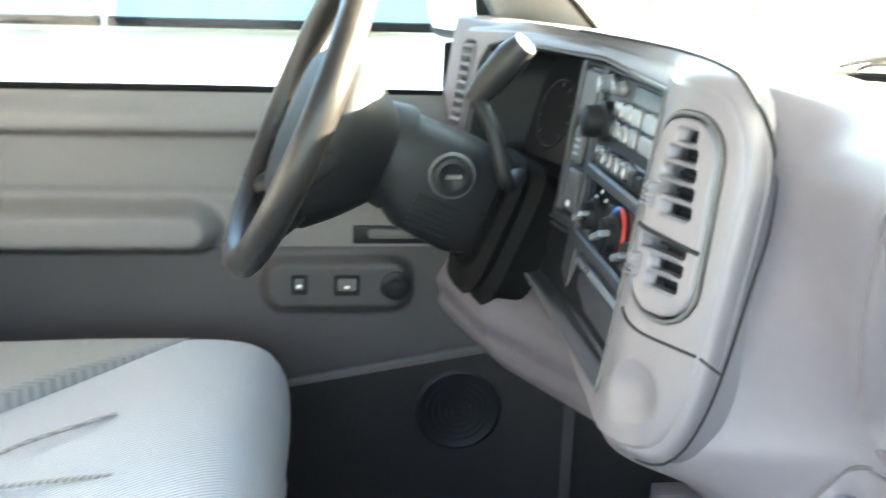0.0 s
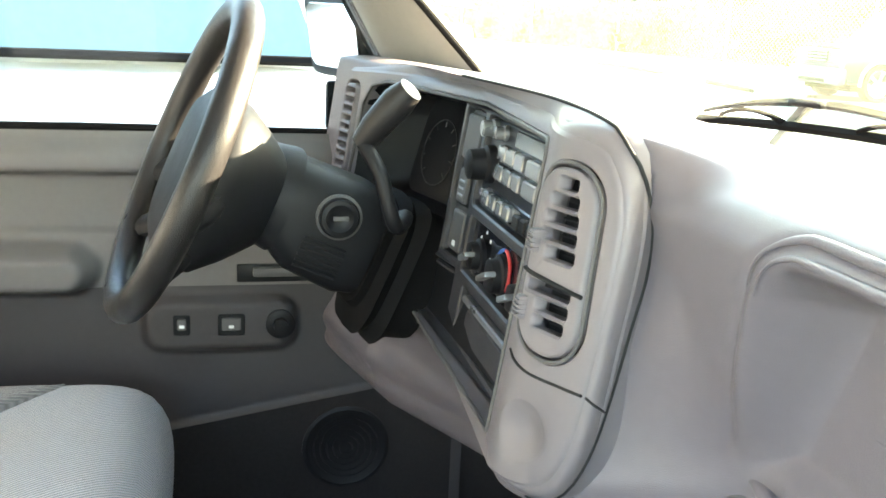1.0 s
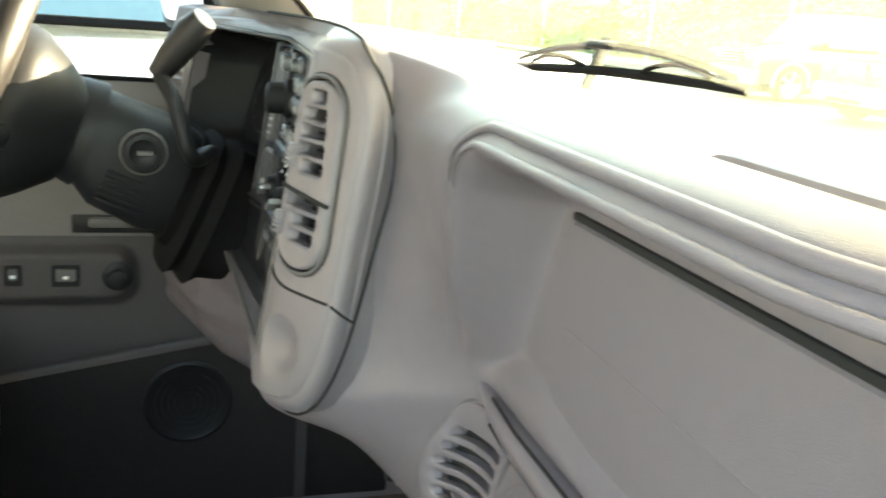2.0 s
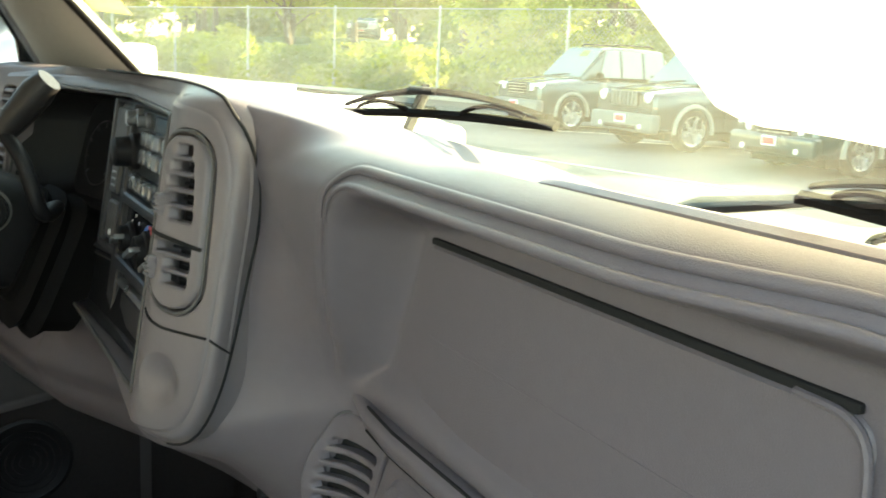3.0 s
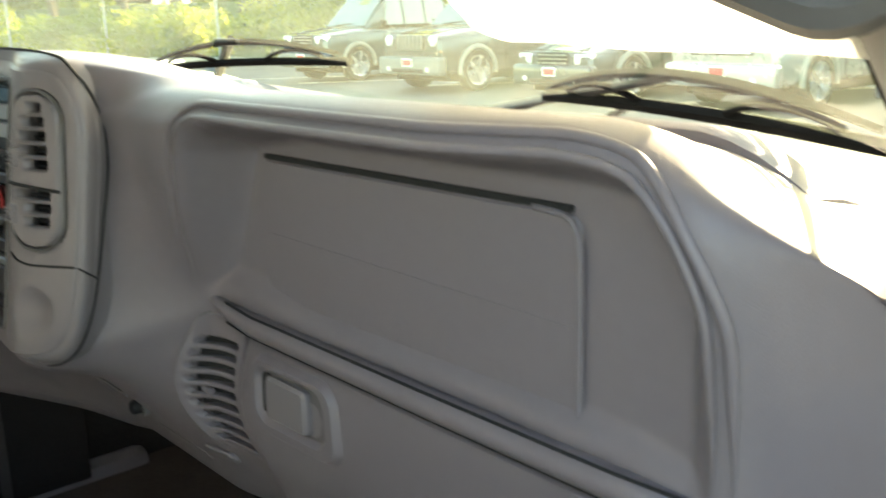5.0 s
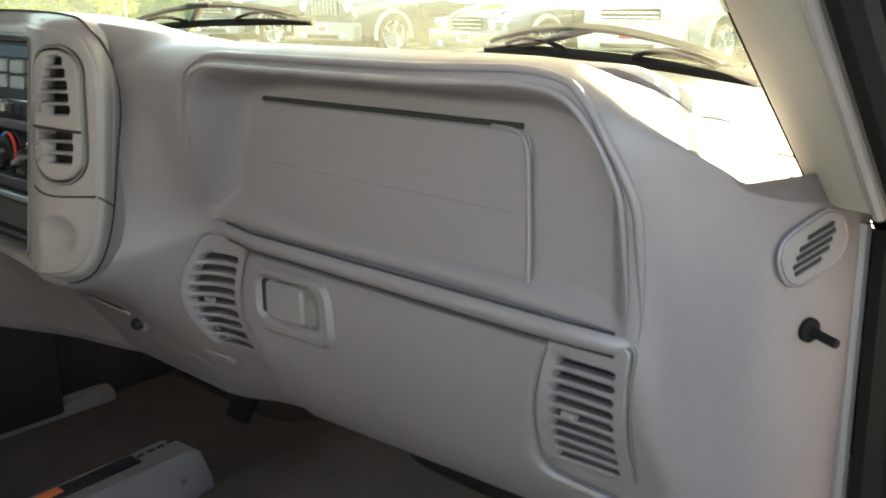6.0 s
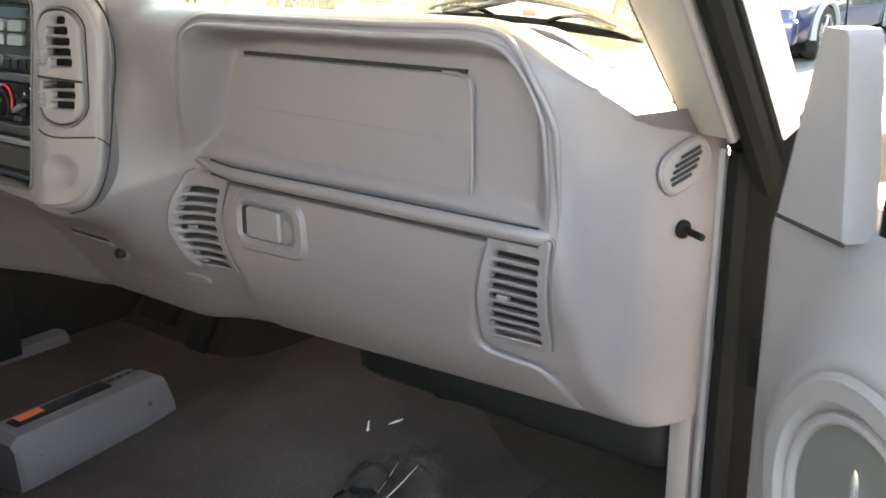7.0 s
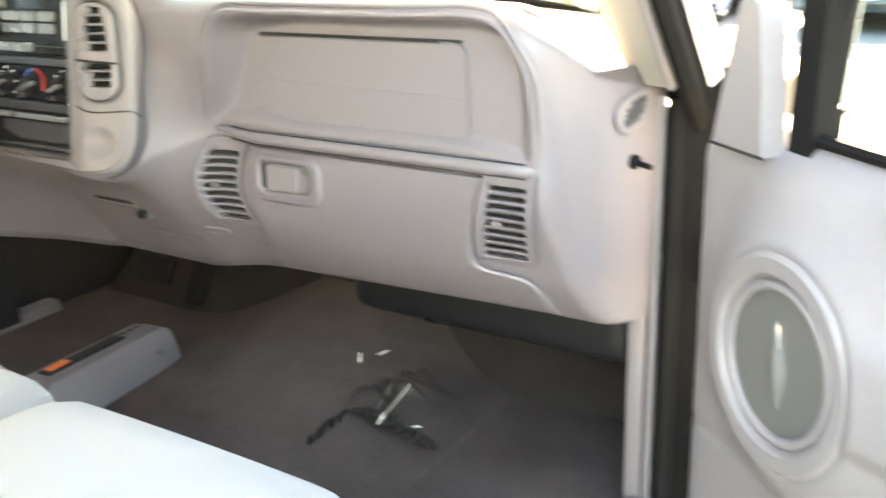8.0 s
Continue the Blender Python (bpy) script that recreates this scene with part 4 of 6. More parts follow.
slots += [rrect(l, z - 0.0050, r, z + 0.0050, 0.0028, 3) for l, r, z in ((0.006, 0.055, 1.3590), (0.022, 0.056, 1.3455), (0.022, 0.055, 1.3320))]
cv = louvre_vent("centre_vent", vent_hole, slots, "light grey outlet with rounded louvre slots")
part("vent_gap", tube([on_bezel(u, 1.3700 - 0.09 * (u + 0.004), -0.0042) for u in np.linspace(-0.001, 0.067, 8)], 0.0020, 6), M_CAVITY, cv, "dark gap across the outlet")
part("vent_rim", tube([on_bezel(u, v, -0.001) for u, v in vent_hole], 0.0018, 6, True), M_DARKTRIM, cv)
for z in (1.395, 1.339):
    bm = box((0.010, 0.012, 0.020), m=Matrix.Translation(on_bezel(0.008, z, -0.003)), bevel=0.002)
    for k in range(4):
        box((0.011, 0.014, 0.002), m=Matrix.Translation(on_bezel(0.008, z - 0.006 + k * 0.004, -0.004)), bevel=0.0005, bm=bm)
    part("thumb_wheel", bm, M_TRIM, cv)
slots = [rrect(-0.730, z - 0.0042, -0.696, z + 0.0042, 0.003, 3) for z in np.linspace(1.340, 1.448, 9)]
louvre_vent("side_vent", left_hole, slots, "grey outlet beside the driver's door")

# ---- glove box and lower outlets ----
def glove_y(x, z):
    """The glove box door follows the dash, swells gently and tucks under at its foot."""
    f = min(1.0, max(0.0, (1.224 - z) / 0.22))
    return dash_y(min(x, 0.70), z) - 0.008 - 0.006 * math.sin(math.pi * f) + 0.25 * max(0.0, x - 0.715) ** 2 / 0.02


def glove_outline():
    left = [(0.229 - 0.022 * math.sin(math.pi * k / 8), 1.226 - 0.132 * k / 8) for k in range(9)]
    right = [(0.671 - 0.044 * k / 10 - 0.004 * math.sin(math.pi * k / 10), 1.223 - 0.140 * k / 10) for k in range(11)]
    under = [(0.630, 1.074), (0.642, 1.068), (0.672, 1.064), (0.704, 1.060), (0.720, 1.048), (0.728, 1.024), (0.732, 1.000), (0.734, 0.986)]
    return left + [(0.222, 1.04), (0.222, 0.984)] + [(x, 0.984) for x in np.linspace(0.26, 0.72, 12)] + under[::-1] + right[::-1]


part("glove_box_door", plate(glove_outline(), [], 0.012, 0.004, lambda u, v, w: Vector((u, glove_y(u, v) + w, v - shoulder(u) * float(smooth(1.06, 1.46, v)))), fill=0.012), M_DASH, dash, "grey vinyl glove box door", 50)


def on_glove(u, v, w):
    return Vector((u, glove_y(u, v) + w, v))


latch = part("latch_frame", plate(rrect(0.236, 1.136, 0.380, 1.218, 0.026), [rrect(0.256, 1.155, 0.358, 1.203, 0.014)], 0.007, 0.0055, lambda u, v, w: on_glove(u, v, -0.006 + w)), M_DASH, dash, "raised latch surround")
part("latch_well", plate(rrect(0.252, 1.151, 0.362, 1.207, 0.016), [], 0.002, 0.0005, lambda u, v, w: on_glove(u, v, -0.0005 + w)), M_DARKTRIM, latch)
part("latch_slot", plate(rrect(0.256, 1.160, 0.274, 1.200, 0.003), [], 0.002, 0.0005, lambda u, v, w: on_glove(u, v, -0.0015 + w)), M_CAVITY, latch, "dark finger slot")
part("latch_handle", plate(rrect(0.270, 1.158, 0.336, 1.201, 0.006), [], 0.008, 0.003, lambda u, v, w: on_glove(u, v, -0.008 + w)), M_TRIM, latch, "light grey latch handle")


def dense(pts, step):
    """The same outline with points at most a step apart."""
    res = []
    for p, q in zip(pts, pts[1:] + pts[:1]):
        n = max(1, int(math.ceil(math.hypot(q[0] - p[0], q[1] - p[1]) / step)))
        res += [(p[0] + (q[0] - p[0]) * k / n, p[1] + (q[1] - p[1]) * k / n) for k in range(n)]
    return res


def lower_vent(x0, x1, bow_by, right_bow, dl, dr, wrap, label):
    """A tall outlet of nine level slots beside the glove box; its outer edge bows and wraps round."""
    zs0, zs1 = 1.082, 1.236

    def face(u, v, w):
        f = (v - zs0) / (zs1 - zs0)
        g = max(u, x0 + dl * (1 - f) + 0.008)
        return Vector((u, dash_y(min(g, 0.70), v) - 0.004 - 0.85 * (g - u) - wrap * math.sin(math.pi * min(1, max(0, f))) + w, v))
    out = dense(rrect(x0, zs0, x1, zs1, [0.010, 0.006, 0.008, 0.010]), 0.006)

    def bow(p):
        f = math.sin(math.pi * min(1, max(0, (p[1] - zs0) / (zs1 - zs0))))
        g = min(1, max(0, (p[0] - x0) / (x1 - x0)))
        down = min(1, max(0, (zs1 - p[1]) / (zs1 - zs0)))
        return p[0] + down * (dl + (dr - dl) * g) - f * (bow_by + (right_bow - bow_by) * g), p[1]
    holes = []
    for z in np.linspace(1.096, 1.208, 9):
        a, b = x0 + 0.009, x1 - 0.012
        top = [(a + (b - a) * k / 6, z + 0.0043) for k in range(7)]
        bot = [(a + (b - a) * k / 6, z - 0.0043) for k in range(7)]
        holes.append([bow(q) for q in bot + [(b + 0.002, z)] + top[::-1] + [(a - 0.002, z)]])
    root = part("lower_vent", plate([bow(q) for q in out], holes, 0.010, 0.0014, face), M_DASH, dash, label)
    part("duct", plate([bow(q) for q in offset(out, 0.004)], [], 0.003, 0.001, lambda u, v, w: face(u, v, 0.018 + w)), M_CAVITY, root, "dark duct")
    part("surround", tube([face(*bow(q), 0.006) for q in offset(out, -0.002)], 0.0018, 6, True), M_DARKTRIM, root)
    part("thumb_tab", box((0.016, 0.008, 0.007), m=Matrix.Translation(face(*bow(((x0 + x1) / 2 - 0.012, 1.152)), 0.002)), bevel=0.002), M_DASH, root)
    return root


for dims, wrap in zip(LOW_VENTS, (0.004, 0.004)):
    lower_vent(*dims, wrap, "grey floor-side outlet with level slots")

# side outlet and bump stop on the dash's end
em = Matrix.Translation((0.8270, 0.1465, 1.298)) @ Matrix.Rotation(math.atan2(1.0, SLANT), 4, 'Z')


def on_end(u, v, w):
    return em @ Vector((u, w, v))


def turned(pts, a, cu=0.0, cv=0.0):
    c, s = math.cos(radians(a)), math.sin(radians(a))
    return [(cu + u * c - v * s, cv + u * s + v * c) for u, v in pts]


holes = []
for k in range(5):
    d = k - 2
    half = 0.0215 if abs(d) < 2 else 0.016
    holes.append(turned(rrect(-half, -0.0026, half, 0.0026, 0.0020, 3), 18, d * 0.0030, d * 0.0074))
sv = part("demister_outlet", plate(turned(rrect(-0.037, -0.0235, 0.037, 0.0235, 0.021, 6), 22), holes, 0.0050, 0.0008, on_end), M_TRIM, dash, "small oval side-window outlet with slanted slots")
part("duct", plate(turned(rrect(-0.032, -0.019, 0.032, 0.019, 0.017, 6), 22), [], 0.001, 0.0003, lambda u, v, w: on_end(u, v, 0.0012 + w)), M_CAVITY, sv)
part("surround", tube([on_end(u, v, 0.0025) for u, v in turned(rrect(-0.0385, -0.025, 0.0385, 0.025, 0.0225, 6), 22)], 0.0020, 6, True), M_DASH, sv)
plug = thing("bump_stop", "black rubber stop on the end of the dashboard", "bump stop")
pmx = Matrix.Translation((0.823, 0.153, 1.223)) @ Matrix.Rotation(math.atan2(-SLANT, 1.0), 4, 'Z') @ Matrix.Rotation(radians(90), 4, 'Y')
part("flange", lathe([(0, -0.002), (0.011, -0.002), (0.011, 0.004), (0.006, 0.006), (0, 0.006)], 16, pmx), M_RUBBER, plug)
part("stem", tube([(0.825, 0.152, 1.223), (0.853, 0.142, 1.220)], 0.0045, 8), M_RUBBER, plug)

# lower centre: lighter knob, small recessed switch panel under the stack


def on_low(u, v, w):
    return Vector((u, dash_y(u, v) + w, v))


LX, LZ = -0.040, 1.076
slot = part("tray_slot", plate(rrect(-0.150, 1.094, -0.050, 1.103, 0.004), [], 0.006, 0.001, lambda u, v, w: on_low(u, v, -0.0015 + w)), M_CAVITY, dash, "dark slot under the dash")
part("slot_lip", tube([on_low(u, 1.0915, 0.0) for u in np.linspace(-0.152, -0.046, 16)], 0.0032, 8), M_DASH, slot)
part("pull_tab", plate(rrect(-0.060, 1.024, 0.060, 1.040, 0.006), [], 0.006, 0.002, lambda u, v, w: on_low(u, v, -0.0015 + w), fill=0.02), M_DASH, dash)
part("blank_cap", plate(rrect(0.090, 1.052, 0.140, 1.066, 0.006), [], 0.006, 0.002, lambda u, v, w: on_low(u, v, -0.006 + w), fill=0.012), M_TRIM, dash)
lmx = Matrix.Translation((LX, dash_y(LX, LZ) + 0.002, LZ)) @ Matrix.Rotation(radians(90), 4, 'X')
kn = part("lighter", lathe([(0.009, 0), (0.009, 0.012), (0.007, 0.015), (0, 0.015)], 16, lmx), M_BLACK, dash, "small black lighter knob")
part("socket", lathe([(0.0135, -0.004), (0.0135, 0.004), (0.010, 0.005), (0.009, 0.002)], 16, lmx), M_SILVER, kn, "worn bright socket ring")

# ---- steering wheel and column ----
wheel = thing("steering_wheel", "black leather-rimmed steering wheel on a tilted column", "steering wheel")
WC, TILT = Vector((-0.40, -0.431, 1.395)), radians(23.4)
wm = Matrix.Translation(WC) @ Matrix.Rotation(radians(7), 4, 'Z') @ Matrix.Rotation(radians(90) - TILT, 4, 'X')
pts = [wm @ Vector((0.182 * math.cos(a), 0.182 * math.sin(a), 0)) for a in np.linspace(0, 2 * math.pi, 56, endpoint=False)]
part("rim", tube(pts, 0.0180, 14, True), M_LEATHER, wheel)
# the hub: a soft pad, wider at the spokes
bm = bmesh.new()
out = [(0.132 * math.copysign(abs(math.cos(a)) ** 0.7, math.cos(a)), 0.105 * math.copysign(abs(math.sin(a)) ** 0.7, math.sin(a)) - 0.014) for a in np.linspace(0, 2 * math.pi, 40, endpoint=False)]
rings = [[wm @ Vector((u * f, v * f, h)) for u, v in out] for f, h in ((0.55, 0.004), (0.80, 0.000), (0.95, -0.010), (1.0, -0.028), (0.97, -0.045), (0.78, -0.075), (0.55, -0.105))]
part("airbag_pad", loft(rings), M_BLACK, wheel, "black padded hub")
for a in (-14, 194, 222, -42):
    d = Vector((math.cos(radians(a)), math.sin(radians(a)), 0))
    line = [wm @ (d * r + Vector((0, 0, h))) for r, h in ((0.085, -0.032), (0.12, -0.030), (0.15, -0.018), (0.180, -0.003))]
    part("spoke", tube(line, [0.030, 0.026, 0.022, 0.018], 10, flat=0.6), M_BLACK, wheel)
part("hub_seam", tube([wm @ Vector((u * 0.99, v * 0.99, -0.020)) for u, v in out], 0.0016, 6, True), M_CAVITY, wheel)
axis = (wm.to_3x3() @ Vector((0, 0, -1))).normalized()
side = wm.to_3x3() @ Vector((1, 0, 0))
upw = axis.cross(side).normalized()
if upw.z < 0:
    upw = -upw


def col(d, u, v):
    return WC + axis * d + side * u + upw * v


def section(d, w, h, r=0.35, dz=0.0):
    n = 20
    return [col(d, w * math.copysign(abs(math.cos(a)) ** r, math.cos(a)), h * math.copysign(abs(math.sin(a)) ** r, math.sin(a)) + dz) for a in np.linspace(0, 2 * math.pi, n, endpoint=False)]


part("column_neck", loft([section(0.06, 0.050, 0.050, 0.9), section(0.10, 0.062, 0.060, 0.8), section(0.125, 0.066, 0.064, 0.7)]), M_BLACK, wheel)
shroud = part("column_shroud", loft([section(0.125, 0.060, 0.058, 0.6), section(0.150, 0.064, 0.066, 0.5, -0.008), section(0.215, 0.066, 0.070, 0.45, -0.010), section(0.245, 0.060, 0.064, 0.5, -0.010)]), M_BLACK, wheel, "black plastic column shroud")
boot = part("column_boot", loft([section(0.240, 0.070, 0.072, 0.5, -0.012), section(0.252, 0.064, 0.072, 0.6, -0.020), section(0.262, 0.076, 0.092, 0.5, -0.028), section(0.275, 0.066, 0.084, 0.6, -0.030), section(0.290, 0.072, 0.094, 0.5, -0.032), section(0.305, 0.062, 0.084, 0.6, -0.030), section(0.335, 0.060, 0.080, 0.6, -0.026)]), M_RUBBER, wheel, "folded black column boot")
lm = Matrix.Translation(col(0.180, 0.064, 0.012)) @ Matrix.Rotation(radians(90), 4, 'Y')
ig = part("ignition_lock", lathe([(0.026, 0), (0.026, 0.006), (0.022, 0.008), (0.021, 0.014), (0.016, 0.015), (0.012, 0.012), (0, 0.012)], 28, lm), M_BLACK, wheel, "round ignition lock")
part("key_slot", box((0.004, 0.018, 0.005), m=Matrix.Translation(col(0.180, 0.077, 0.012)), bevel=0.001), M_DARKTRIM, ig)
part("lock_ring", lathe([(0.027, 0.004), (0.027, 0.007), (0.024, 0.009)], 28, lm), M_DARKTRIM, ig)
for k in range(6):
    part("shroud_rib", tube([col(0.152, 0.0650, -0.024 - k * 0.007), col(0.205, 0.0665, -0.024 - k * 0.007)], 0.0018, 6), M_BLACK, shroud)
hz = part("hazard_switch", lathe([(0.007, 0), (0.008, 0.008), (0.008, 0.018), (0.006, 0.020), (0, 0.020)], 16, Matrix.Translation((-0.425, -0.240, 1.346)) @ Matrix.Rotation(radians(20), 4, 'X')), M_RED, wheel, "red hazard light button")
# the gear lever on the column
st = [col(0.235, 0.070, 0.03), col(0.240, 0.105, 0.045), Vector((-0.262, -0.205, 1.345)), Vector((-0.268, -0.222, 1.400)), Vector((-0.285, -0.238, 1.430))]
lever = part("gear_lever", tube([tuple(p) for p in spline([tuple(q) for q in st], 26)], 0.0085, 10), M_BLACK, wheel, "black column gear lever")
part("lever_grip", tube([(-0.290, -0.240, 1.428), (-0.284, -0.226, 1.448), (-0.270, -0.205, 1.476), (-0.262, -0.193, 1.490)], [0.012, 0.016, 0.018, 0.014], 14), M_LEATHER, lever, "worn black lever grip")
part("indicator_stalk", tube([col(0.17, -0.07, 0.02), col(0.17, -0.16, 0.03), col(0.165, -0.21, 0.03)], [0.007, 0.008, 0.011], 8), M_BLACK, wheel)

# ---- driver's door, closed ----
ddoor = thing("driver_door", "grey moulded driver's door panel with armrest, closed", "door")
DY0, DY1, DZ0, DZ1 = -1.12, 0.02, 0.64, 1.372
ny, nz = 200, 130
v = []
for j in range(nz + 1):
    z = DZ1 - (DZ1 - DZ0) * j / nz
    for i in range(ny + 1):
        y = DY0 + (DY1 - DY0) * i / ny
        inn = 0.0
        inn -= 0.028 * smooth(1.372, 1.335, z) * smooth(1.300, 1.318, z)                   # rounded upper ledge
        inn -= 0.010 * smooth(1.302, 1.308, z)
        inn += 0.004 * math.exp(-((z - 1.304) / 0.004) ** 2)
        inn += 0.003 * math.exp(-((z - 1.212) / 0.004) ** 2)
        # armrest: a long pod that ends in a round nose
        ey = max(0.0, y + 0.62)
        za = 1.158
        d = math.hypot(ey, 0) if ey > 0 else 0
        arm = float(smooth(0.046, 0.020, math.hypot(d * 0.9, (z - za) * 1.0)))
        inn -= 0.055 * arm
        # switch pod
        qx, qz = max(-0.505 - y, y + 0.275, -0.06) + 0.03, abs(z - 1.062) - 0.040 + 0.03
        sd = min(max(qx, qz), 0) + math.hypot(max(qx, 0), max(qz, 0)) - 0.03
        pod = float(smooth(0.012, -0.006, sd))
        inn -= 0.020 * pod
        # map pocket swell below
        zl = 0.900 + 0.175 * (y + 0.40)
        inn -= 0.012 * float(smooth(zl + 0.004, zl - 0.006, z))
        inn += 0.004 * math.exp(-((z - zl) / 0.005) ** 2)
        v.append((-0.800 - inn * 1.0, y, z))
split = 44                                            # the row where the pale upper panel meets the charcoal one, darkened for shade
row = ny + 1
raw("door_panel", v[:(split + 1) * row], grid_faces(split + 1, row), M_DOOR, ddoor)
raw("lower_panel", v[split * row:], grid_faces(nz + 1 - split, row), M_DOORDARK, ddoor)["label"] = "charcoal lower door panel, darkened further for shade"
part("door_core", box((0.06, 1.16, 0.75), (-0.865, -0.55, 0.985), 0.01), M_DARKTRIM, ddoor)
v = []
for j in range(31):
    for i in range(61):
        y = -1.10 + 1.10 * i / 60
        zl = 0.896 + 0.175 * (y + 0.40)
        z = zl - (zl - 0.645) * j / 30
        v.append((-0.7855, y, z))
raw("door_carpet", v, grid_faces(31, 61), M_DOORLOW, ddoor)["label"] = "carpeted lower door, coloured dark for shade"


def on_door(u, v, w):
    return Vector((-0.7775 - w, u, v))


part("sill_seal", tube([(-0.812, -1.10, 1.374), (-0.812, -0.60, 1.374), (-0.812, -0.16, 1.370)], 0.007, 8), M_RUBBER, ddoor, "black window seal")
for y0, y1, z0, z1 in ((-0.464, -0.438, 1.048, 1.082), (-0.395, -0.353, 1.046, 1.082)):
    s = part("window_switch", plate(rrect(y0, z0, y1, z1, 0.004), [], 0.006, 0.001, on_door), M_BLACK, ddoor, "black rocker switch")
    part("switch_cap", plate(rrect(y0 + 0.006, z0 + 0.010, y1 - 0.006, z1 - 0.006, 0.003), [], 0.005, 0.001, lambda u, v, w: on_door(u, v, w - 0.004)), M_DARKTRIM, s)
    part("switch_mark", plate(rrect((y0 + y1) / 2 - 0.004, z0 + 0.014, (y0 + y1) / 2 + 0.004, z0 + 0.019, 0.001), [], 0.001, 0.0002, lambda u, v, w: on_door(u, v, w - 0.0048)), M_WHITEPRINT, s)
mj = Matrix.Translation((-0.778, -0.296, 1.064)) @ Matrix.Rotation(radians(90), 4, 'Y')
mk = part("mirror_switch", lathe([(0.024, -0.002), (0.024, 0.003), (0.020, 0.005), (0.012, 0.005), (0.011, 0.013), (0, 0.014)], 24, mj), M_BLACK, ddoor, "round black mirror switch")
sp = part("speaker_grille", lathe([(0.074, -0.006), (0.074, 0.003), (0.068, 0.005), (0.064, 0.003), (0, 0.004)], 36, Matrix.Translation((-0.786, -0.185, 0.838)) @ Matrix.Rotation(radians(90), 4, 'Y')), M_BLACK, ddoor, "round dark speaker grille")
for k in range(1, 6):
    part("grille_ring", tube([(-0.7815, -0.185 + 0.011 * k * math.cos(a), 0.838 + 0.011 * k * math.sin(a)) for a in np.linspace(0, 2 * math.pi, 32, endpoint=False)], 0.0014, 5, True), M_BLACK, sp)
part("pull_handle", box((0.016, 0.08, 0.016), (-0.785, -0.30, 1.150), 0.006), M_DARKTRIM, ddoor, "dark release handle")
part("handle_well", box((0.006, 0.13, 0.030), (-0.797, -0.30, 1.145), 0.003), M_BLACK, ddoor)
part("window_frame", tube([(-0.868, -0.062, 1.37), (-0.852, -0.184, 1.58), (-0.838, -0.277, 1.74), (-0.825, -0.36, 1.79), (-0.80, -0.60, 1.80), (-0.80, -1.10, 1.80)], 0.015, 8), M_RUBBER, ddoor, "black window frame")
dg = part("door_glass", plate([(-1.08, 1.372), (-0.07, 1.372), (-0.18, 1.56), (-0.27, 1.72), (-0.36, 1.78), (-1.08, 1.78)], [], 0.004, 0.001, lambda u, v, w: Vector((-0.845 + 0.10 * (v - 1.37) + w, u, v))), M_CLEAR, ddoor, "tinted door glass")
# the mirror outside the quarter corner
mirror = thing("side_mirror", "white-backed black side mirror outside the driver's door", "mirror")
mm = Matrix.Translation((-1.02, -0.160, 1.522)) @ Matrix.Rotation(radians(20), 4, 'Z') @ Matrix.Rotation(radians(9), 4, 'X')
part("housing", box((0.232, 0.080, 0.158), m=mm, bevel=0.030, seg=4), M_BLACK, mirror)
part("mirror_glass", plate(rrect(-0.088, -0.056, 0.100, 0.056, 0.022, 5), [], 0.003, 0.001, lambda u, v, w: mm @ Vector((u, -0.0425 + w, v))), M_MIRROR, mirror, "bright mirror glass")
part("arm", tube([(-0.86, -0.12, 1.42), (-0.90, -0.105, 1.435), (-0.95, -0.10, 1.46)], [0.03, 0.026, 0.022], 10), M_BLACK, mirror)
part("sail", box((0.02, 0.13, 0.08), (-0.862, -0.155, 1.41), 0.008), M_BLACK, mirror, "black sail panel")

# ---- passenger's door, standing open ----
pdoor = thing("passenger_door", "pale grey moulded passenger door standing open", "door")
pm = Matrix.Translation((0.965, 0.040, 0)) @ Matrix.Rotation(math.atan2(-0.64, 0.77), 4, 'Z')   # u along the door, +w outwards


def on_pdoor(u, v, w):
    return pm @ Vector((u, w, v))


nu, nz = 120, 110
OU, OZ, OA, OB = 0.212, 1.085, 0.128, 0.132
v = []
for j in range(nz + 1):
    z = 1.318 - (1.318 - 0.64) * j / nz
    for i in range(nu + 1):
        u = -0.045 + 1.125 * i / nu
        w = 0.0
        w += 0.05 * max(0.0, 1 - (u + 0.045) / 0.055) ** 2.2                                   # rounded front edge
        w += 0.035 * max(0.0, (z - 1.268) / 0.05) ** 2                                # rolled sill
        r = math.hypot((u - OU) / OA, (z - OZ) / OB)
        w -= 0.030 * float(smooth(1.65, 1.02, r))                                    # swell round the well
        w -= 0.008 * math.exp(-((r - 1.0) / 0.10) ** 2)
        w += 0.060 * float(smooth(0.80, 0.66, r))                                    # the well itself
        w -= 0.03 * float(smooth(0.30, 0.42, u)) * float(smooth(0.075, 0.045, abs(z - 1.10)))   # armrest
        w += 0.004 * math.exp(-((z - 0.90 - 0.04 * u) / 0.005) ** 2)
        v.append(on_pdoor(u, z, w))
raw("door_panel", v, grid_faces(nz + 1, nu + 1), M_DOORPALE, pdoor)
part("door_shell", box((1.08, 0.07, 0.70), m=pm @ Matrix.Translation((0.55, 0.085, 0.97)), bevel=0.02), M_WHITE, pdoor, "white painted door shell")


def ring_at(r, a, w):
    """A point of the tilted oval round the door well, r times its size, at angle a."""
    c, q = math.cos(radians(20)), math.sin(radians(20))
    x, y = OA * r * math.cos(a), OB * r * math.sin(a)
    return on_pdoor(OU + x * c + y * q, OZ - x * q + y * c, w)


turns = np.linspace(0, 2 * math.pi, 48, endpoint=False)
